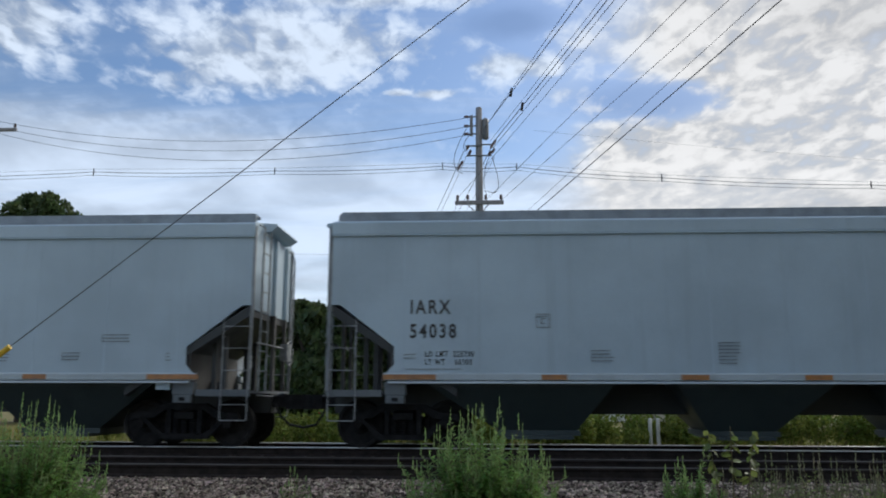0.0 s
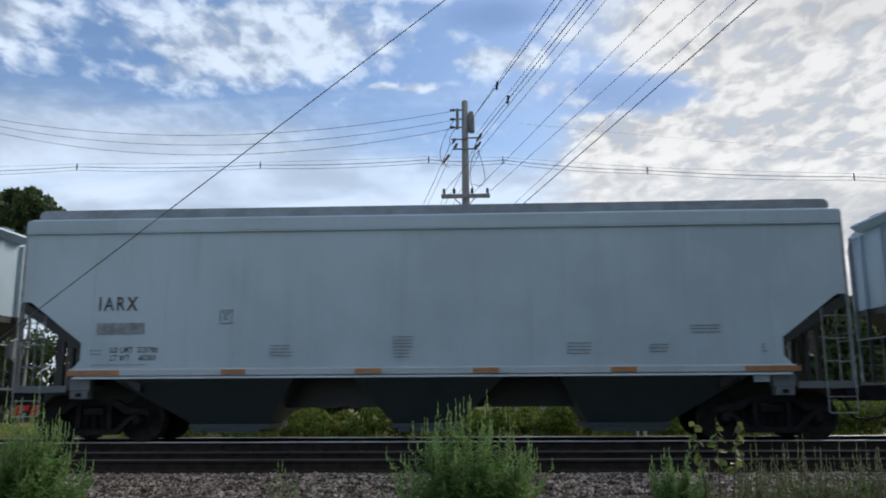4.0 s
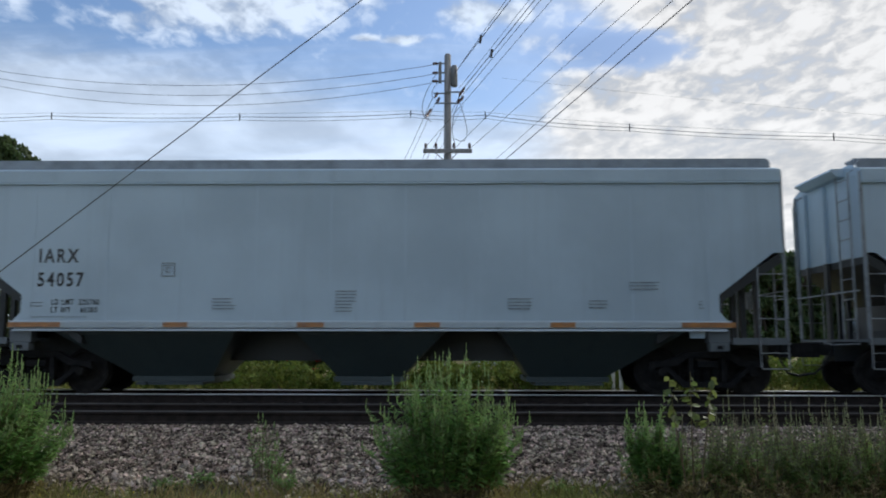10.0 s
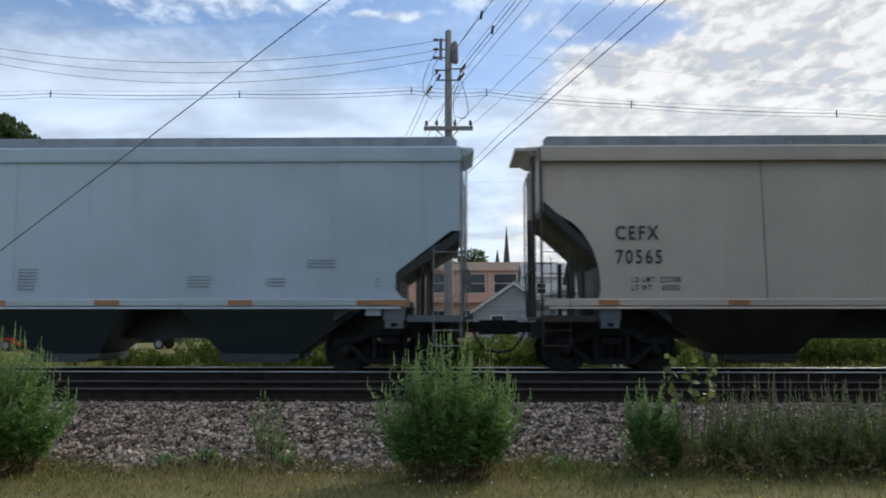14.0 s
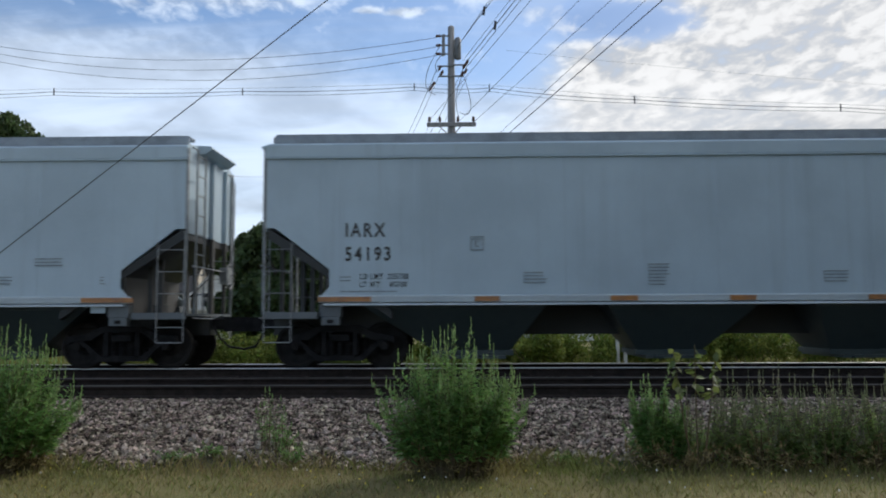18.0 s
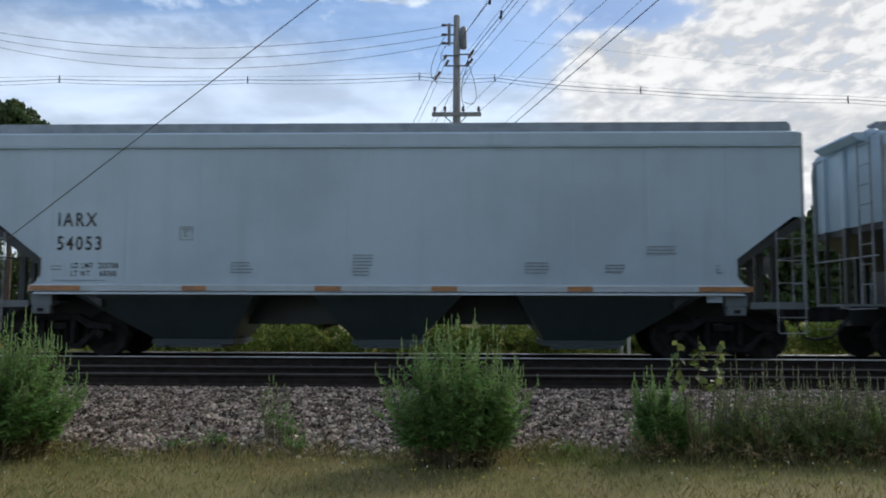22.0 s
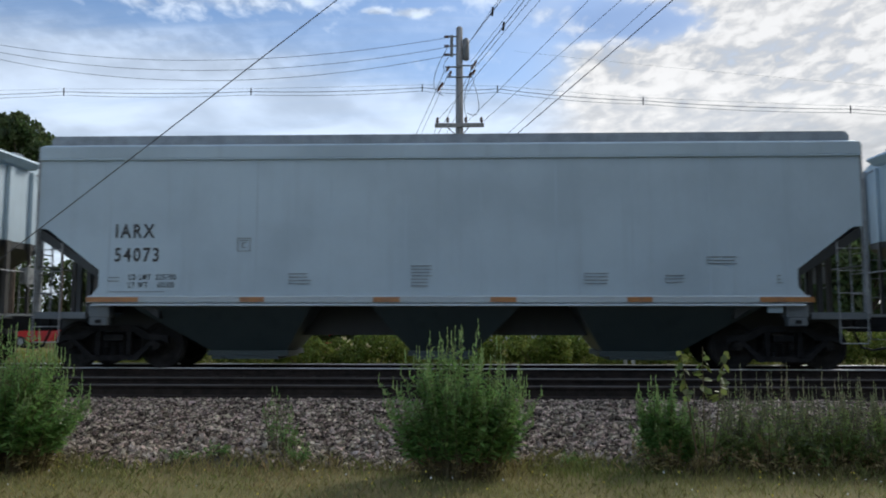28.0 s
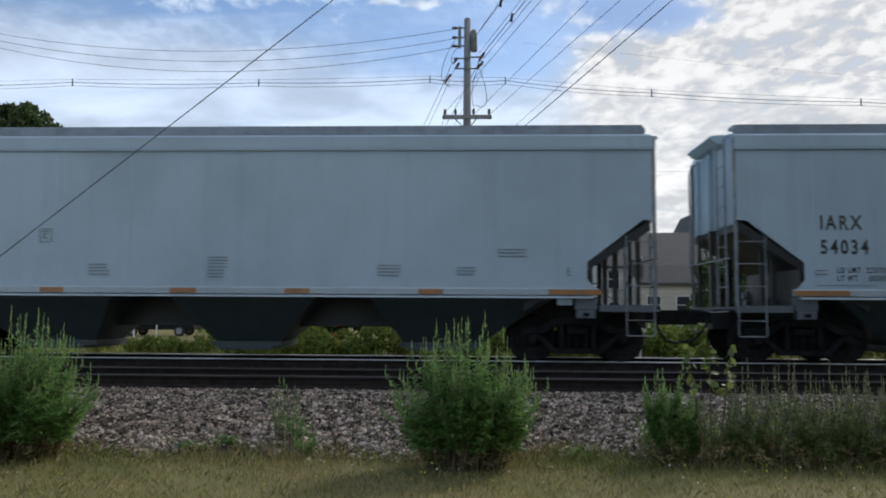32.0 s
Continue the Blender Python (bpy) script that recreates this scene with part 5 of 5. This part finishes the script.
make_tree(-25.5, 52, 6.0, 2.6, 15, "small green garden tree", 8000, low=0.03)
make_tree(-30.5, 50, 6.5, 3.0, 16, "bushy green tree near the houses", 8000, low=0.05)
make_tree(1.0, 108, 12.3, 3.2, 17, "green tree rising behind the salmon building", 3000, leaf=0.3)
make_tree(19.6, 45, 7.6, 2.5, 18, "leafy green tree with low branches", 11000, leaf=0.24, low=0.0)
make_tree(23.0, 46, 7.8, 2.8, 19, "large leafy green tree beyond the tracks", 11000, leaf=0.24, low=0.0)
make_tree(27.0, 45, 6.0, 2.6, 20, "leafy green tree at the end of the row", 5000, low=0.06)
make_tree(16.9, 44, 7.0, 2.1, 28, "dense green tree at the head of a row", 9000, leaf=0.22, low=0.0)
make_tree(13.1, 43, 5.1, 1.7, 21, "small dense green garden tree", 4000, low=0.05)
make_tree(18.6, 52, 5.4, 2.4, 22, "green garden tree in front of the grey house", 3500, low=0.05)


# unseen trees added behind the viewing spot, to block skylight on the right
for i, (x, y, h, w) in enumerate(((12.0, -5.5, 14.0, 4.8), (18.0, -4.0, 15.5, 5.4), (25.0, -2.0, 15.0, 5.2), (32.0, 2.0, 15.0, 5.2), (6.0, -14.0, 11.0, 4.0))):
    make_tree(x, y, h, w, 60 + i, "unseen leafy green tree added to dim the right side", 6000, 0.3, 0.42, 0.08, "trees behind the lawn")


def make_shrub(x, y, rx, h, seed, label):
    rng = np.random.default_rng(seed)
    sh = thing("shrub", pose(x, y, 0), label, "shrub", "shrubs behind the track")
    bm = bmesh.new()
    cs = []
    for i in range(12):
        c = (rng.uniform(-rx, rx), rng.uniform(-0.8, 0.8), rng.uniform(0.25, 0.8) * h * (1 - 0.25 * rng.random()))
        cs.append(c)
        tube(bm, [(c[0] * 0.4, c[1] * 0.4, -0.05), c], 0.02, 5, 0.008)
    part("stem", bm, STEM, sh)
    v, f = leaf_cloud(rng, np.array(cs), np.full((12, 1), h * 0.34), 3000, 0.07)
    v[:, 2] = np.maximum(v[:, 2], 0.01)
    part("foliage", raw_mesh("foliage", v.tolist(), f.tolist(), SHRUB_LEAF), SHRUB_LEAF, sh)["kind"] = "stuff"


for i, (x, y, rx, h) in enumerate(((-6.4, 27, 1.2, 1.15), (-1.8, 26, 1.2, 1.25), (0.9, 26.5, 1.3, 1.2), (3.4, 26.5, 1.2, 1.25), (5.8, 27, 1.2, 1.3),
                                   (8.3, 27.5, 1.3, 1.35), (11.0, 28, 1.4, 1.45), (13.9, 28, 1.4, 1.5), (-7.9, 26, 1.3, 1.25), (-4.9, 25, 1.0, 1.15), (-2.9, 24.5, 1.2, 1.3), (-0.6, 26, 1.3, 1.2), (2.4, 25, 1.3, 1.3),
                                   (4.5, 27, 1.2, 1.25), (7.0, 26, 1.4, 1.3), (9.6, 27, 1.4, 1.5), (12.4, 28, 1.5, 1.6), (15.4, 27, 1.5, 1.5),
                                   (-10.8, 27, 1.2, 0.8), (-13.6, 30, 1.4, 0.6))):
    make_shrub(x, y, rx, h, 40 + i, "low green shrub growing wild behind the track")


def weed_stalks(rng, n, spread, height, leaves, leaf, fan=0.5, depth=0.7, spike=0.25):
    """Stalks that fan out of one root: stems, leaves and pale tips as mesh lists."""
    sv, sf, lv, lf, tv, tf = [], [], [], [], [], []
    for i in range(n):
        a, rr = rng.uniform(0, 6.283), math.sqrt(rng.random())
        bx, by = rr * spread * 0.48 * math.cos(a), rr * spread * depth * 0.48 * math.sin(a)
        h = height * (1 - 0.46 * rr ** 2) * rng.uniform(0.66, 1.06)
        ox, oy = bx * (1 + fan / 0.48 * 1.02) + rng.normal(0, 0.05), by * (1 + fan) + rng.normal(0, 0.05)
        pts = [Vector((bx + (ox - bx) * t ** 1.5, by + (oy - by) * t ** 1.5, h * (t - 0.06 * t * t) / 0.94)) for t in (0, 0.25, 0.5, 0.75, 1.0)]
        base = len(sv)
        for j, p in enumerate(pts):
            w = 0.007 * (1 - 0.7 * j / 4)
            sv += [(p.x - w, p.y, p.z), (p.x + w * 0.5, p.y - w, p.z), (p.x + w * 0.5, p.y + w, p.z)]
        for j in range(4):
            for q in range(3):
                r = (q + 1) % 3
                sf.append((base + j * 3 + q, base + j * 3 + r, base + j * 3 + 3 + r, base + j * 3 + 3 + q))
        for j in range(leaves):
            t = rng.uniform(0.26, 1.0) ** 0.9
            s = min(int(t * 4), 3)
            p = pts[s].lerp(pts[s + 1], t * 4 - s)
            ang = rng.uniform(0, 6.283)
            up = rng.uniform(-0.25, 0.75) if t < 0.8 else rng.uniform(0.3, 1.2)
            ln = leaf * rng.uniform(0.6, 1.2) * (1.15 - 0.75 * t ** 3)
            d = Vector((math.cos(ang), math.sin(ang), up)).normalized()
            side = Vector((-math.sin(ang), math.cos(ang), rng.uniform(-0.4, 0.4))) * ln * 0.13
            mid = p + d * ln * 0.45
            tip = p + d * ln - Vector((0, 0, ln * 0.15))
            tops = t > 1 - spike * 0.55 and rng.random() < 0.6
            vv, ff = (tv, tf) if tops else (lv, lf)
            b = len(vv)
            vv += [tuple(p), tuple(mid + side), tuple(tip), tuple(mid - side)]
            ff.append((b, b + 1, b + 2, b + 3))
        # flower spike
        top = pts[-1]
        for j in range(12):
            z = h * spike * 0.55 * j / 12
            ang = rng.uniform(0, 6.283)
            b = len(tv)
            q = 0.016 * (1 - 0.6 * j / 12)
            c, s2 = math.cos(ang) * q, math.sin(ang) * q
            zz = top.z - 0.02 + z * 0.9
            tv += [(top.x, top.y, zz), (top.x + c, top.y + s2, zz + 0.012), (top.x + c * 0.4, top.y + s2 * 0.4, zz + 0.035), (top.x - c * 0.3, top.y - s2 * 0.3, zz + 0.02)]
            tf.append((b, b + 1, b + 2, b + 3))
    return (sv, sf), (lv, lf), (tv, tf)


def make_weed(name, x, y, label, n, spread, height, leaves, leaf, seed, fan=0.5, spike=0.25, tip=LEAF_TIP, leafm=LEAF, z=0.0):
    rng = np.random.default_rng(seed)
    w = thing(name, pose(x, y, z), label, "weed bush", "weeds along the ballast")
    for nm, (v, f), m in zip(("stem_mass", "foliage", "seed_fluff"), weed_stalks(rng, n, spread, height, leaves, leaf, fan, spike=spike), (STEM, leafm, tip)):
        part(nm, raw_mesh(nm, v, f, m), m, w)["kind"] = "stuff"
    return w


make_weed("weed_bush", -0.12, 8.45, "tall green bushy weed with pale upright tips, at the ballast edge", 205, 0.86, 1.43, 58, 0.125, 1)
make_weed("weed_bush", -5.05, 8.55, "tall leafy green weed bush at the ballast edge", 205, 0.92, 1.47, 58, 0.125, 2)
make_weed("weed_bush", 2.13, 8.85, "small dark green weed bush at the ballast edge", 55, 0.36, 1.0, 95, 0.1, 3, 0.4)
for i, (x, y, h, n) in enumerate(((2.62, 8.95, 0.8, 24), (2.95, 9.15, 1.0, 26), (3.3, 8.85, 0.78, 30), (3.62, 9.1, 1.0, 26), (3.9, 8.8, 0.82, 30),
                                  (4.2, 9.15, 0.94, 26), (4.5, 8.85, 0.8, 30), (4.8, 9.1, 1.04, 28), (5.15, 8.8, 0.9, 30), (5.55, 9.05, 1.0, 30), (6.0, 8.85, 0.95, 30))):
    make_weed("weed_clump", x, y, "loose stand of thin green weeds with pale seed spikes", int(n * 1.3), 0.6, h * 0.97, 52, 0.09, 10 + i, 0.45, 0.5, SEED_SPIKE, CLUMP_LEAF)
for i, (x, y, h, n) in enumerate(((-2.3, 9.35, 0.78, 12), (-2.12, 9.25, 0.45, 12), (-2.9, 9.1, 0.2, 8), (-1.9, 8.95, 0.22, 10), (-3.3, 9.0, 0.16, 8), (1.1, 8.95, 0.15, 8))):
    make_weed("small_weed", x, y, "thin young weed growing in the ballast", n, 0.22, h, 26, 0.07, 30 + i, 0.5, 0.2, z=bed_height(y))
for i, (x, y) in enumerate(((-0.12, 8.4), (-5.05, 8.45), (2.2, 8.75), (3.3, 8.7), (4.4, 8.7), (5.3, 8.7))):
    make_weed("dry_weed", x, y, "brown dry stalks at the foot of the weeds", 40, 0.75, 0.42, 16, 0.09, 50 + i, 0.3, 0.1, DRY, DRY)


def make_tall_plant():
    """The yellowing broad-leaved plant that stands out of the weeds."""
    rng = random.Random(6)
    plant = thing("broad_leaved_plant", pose(2.52, 8.68, 0), "yellowing broad-leaved plant standing above the weeds", "plant")
    leaf = bmesh.new()
    rows = [(0.0, 0.0), (0.3, 0.36), (0.6, 0.42), (0.85, 0.22), (1.0, 0.0)]
    mid = [leaf.verts.new((t, 0, -0.12 * t * t)) for t, w in rows]
    lft = [leaf.verts.new((t, w * 0.8, 0.06 - 0.12 * t * t)) for t, w in rows[1:4]]
    rgt = [leaf.verts.new((t, -w * 0.8, 0.06 - 0.12 * t * t)) for t, w in rows[1:4]]
    for sd in (lft, rgt):
        leaf.faces.new((mid[0], sd[0], mid[1]))
        leaf.faces.new((mid[1], sd[0], sd[1], mid[2]))
        leaf.faces.new((mid[2], sd[1], sd[2], mid[3]))
        leaf.faces.new((mid[3], sd[2], mid[4]))
    me = mesh_of(leaf, "leaf", LEAF_YELLOW)
    for k in range(3):
        dx = (k - 1) * 0.18
        bm = tube(bmesh.new(), [(dx * 0.3, 0, 0), (dx * 0.8, 0.02, 0.6), (dx * 1.3, 0, 1.28 + 0.08 * (k % 2))], 0.012, 6, 0.004)
        stalk = part("stalk", bm, STEM, plant)
        for j in range(17):
            t = 0.62 + 0.38 * j / 16
            s = rng.uniform(0.1, 0.16) * (1.1 - 0.35 * t)
            part("leaf", me, LEAF_YELLOW, stalk, m=Matrix.LocRotScale((dx * (0.3 + t), 0, t * 1.31),
                 Euler((rng.uniform(-0.9, 0.9), rng.uniform(-0.3, 1.1), rng.uniform(0, 6.28))), (s, s, s)))


make_tall_plant()


def make_lawn():
    rng = np.random.default_rng(9)
    n = 52000
    x, y = rng.uniform(-6.5, 6.5, n), rng.uniform(5.6, 9.25, n)
    patch = np.sin(x * 1.3 + 1) + np.sin(x * 2.9 + y * 1.7) + np.sin(y * 3.1 + 0.5)
    keep = (y < 8.9 + 0.22 * np.sin(x * 2.1) + 0.2 * rng.random(n)) & (rng.random(n) < 0.7 + 0.1 * patch)
    x, y = x[keep], y[keep]
    n = len(x)
    h = rng.uniform(0.035, 0.08, n) * (1 + 1.8 * np.clip((y - 8.2) / 0.7, 0, 1.2))
    a = rng.uniform(0, 6.28, n)
    w = rng.uniform(0.0025, 0.005, n)
    lean = rng.normal(0, 0.5, (n, 2)) * h[:, None]
    z0 = np.array([0.05 * noise.noise((p * 0.3, q * 0.3, 0)) for p, q in zip(x, y)]) - 0.01
    b = np.stack([x, y, z0], 1)
    wv = np.stack([np.cos(a) * w, np.sin(a) * w, 0 * w], 1)
    tip = b + np.stack([lean[:, 0], lean[:, 1], h], 1)
    mid = b + np.stack([lean[:, 0] * 0.35, lean[:, 1] * 0.35, h * 0.6], 1)
    v = np.stack([b - wv, b + wv, mid + wv * 0.8, tip, mid - wv * 0.8], 1).reshape(-1, 3)
    f = np.arange(n * 5).reshape(-1, 5)
    # straw in patches and near the camera; the x term mimics shade on the right
    dry = rng.random(n) < np.clip(0.3 + 0.22 * np.sin(x * 1.1 + 0.4 * y) + 0.4 * np.clip((7.75 - y) / 0.9, 0, 1) - 0.03 * x, 0.08, 0.85)
    solid("grass", raw_mesh("grass", v.tolist(), f[~dry].tolist(), BLADE), BLADE, "short green lawn grass blades", "grass", "", "stuff")
    solid("dry_grass", raw_mesh("dry_grass", v.tolist(), f[dry].tolist(), DRY), DRY, "short straw-coloured dry grass blades", "grass", "", "stuff")

    # tiny blooms in the lawn
    for nm, m, k in (("yellow_blooms", BLOOM_YELLOW, 70), ("white_blooms", BLOOM_WHITE, 40)):
        vv, ff = [], []
        for i in range(k):
            cx, cy = rng.uniform(-5.5, 6), rng.uniform(7.2, 8.9)
            cz, r0 = rng.uniform(0.05, 0.12), rng.uniform(0.006, 0.011)
            q = len(vv)
            vv += [(cx + r0 * math.cos(s), cy + 0.5 * r0 * math.sin(s), cz + r0 * math.sin(s)) for s in (0, 1.05, 2.1, 3.14, 4.19, 5.24)]
            ff.append(tuple(range(q, q + 6)))
        solid(nm, raw_mesh(nm, vv, ff, m), m, "tiny wild flowers scattered in the lawn", "flowers", "", "stuff")
    # rank grass beyond the tracks
    n = 26000
    x, y = rng.uniform(-30, 30, n), 20.3 + 18 * rng.random(n) ** 1.6
    h = rng.uniform(0.18, 0.5, n)
    a, w = rng.uniform(0, 6.28, n), rng.uniform(0.012, 0.03, n)
    lean = rng.normal(0, 0.35, (n, 2)) * h[:, None]
    b = np.stack([x, y, np.full(n, -0.02)], 1)
    wv = np.stack([np.cos(a) * w, np.sin(a) * w, 0 * w], 1)
    v = np.stack([b - wv, b + wv, b + np.stack([lean[:, 0], lean[:, 1], h], 1)], 1).reshape(-1, 3)
    solid("tall_grass", raw_mesh("tall_grass", v.tolist(), np.arange(n * 3).reshape(-1, 3).tolist(), TALL_GRASS), TALL_GRASS,
          "rank yellow-green grass growing beyond the tracks", "grass", "", "stuff")


make_lawn()


motions()
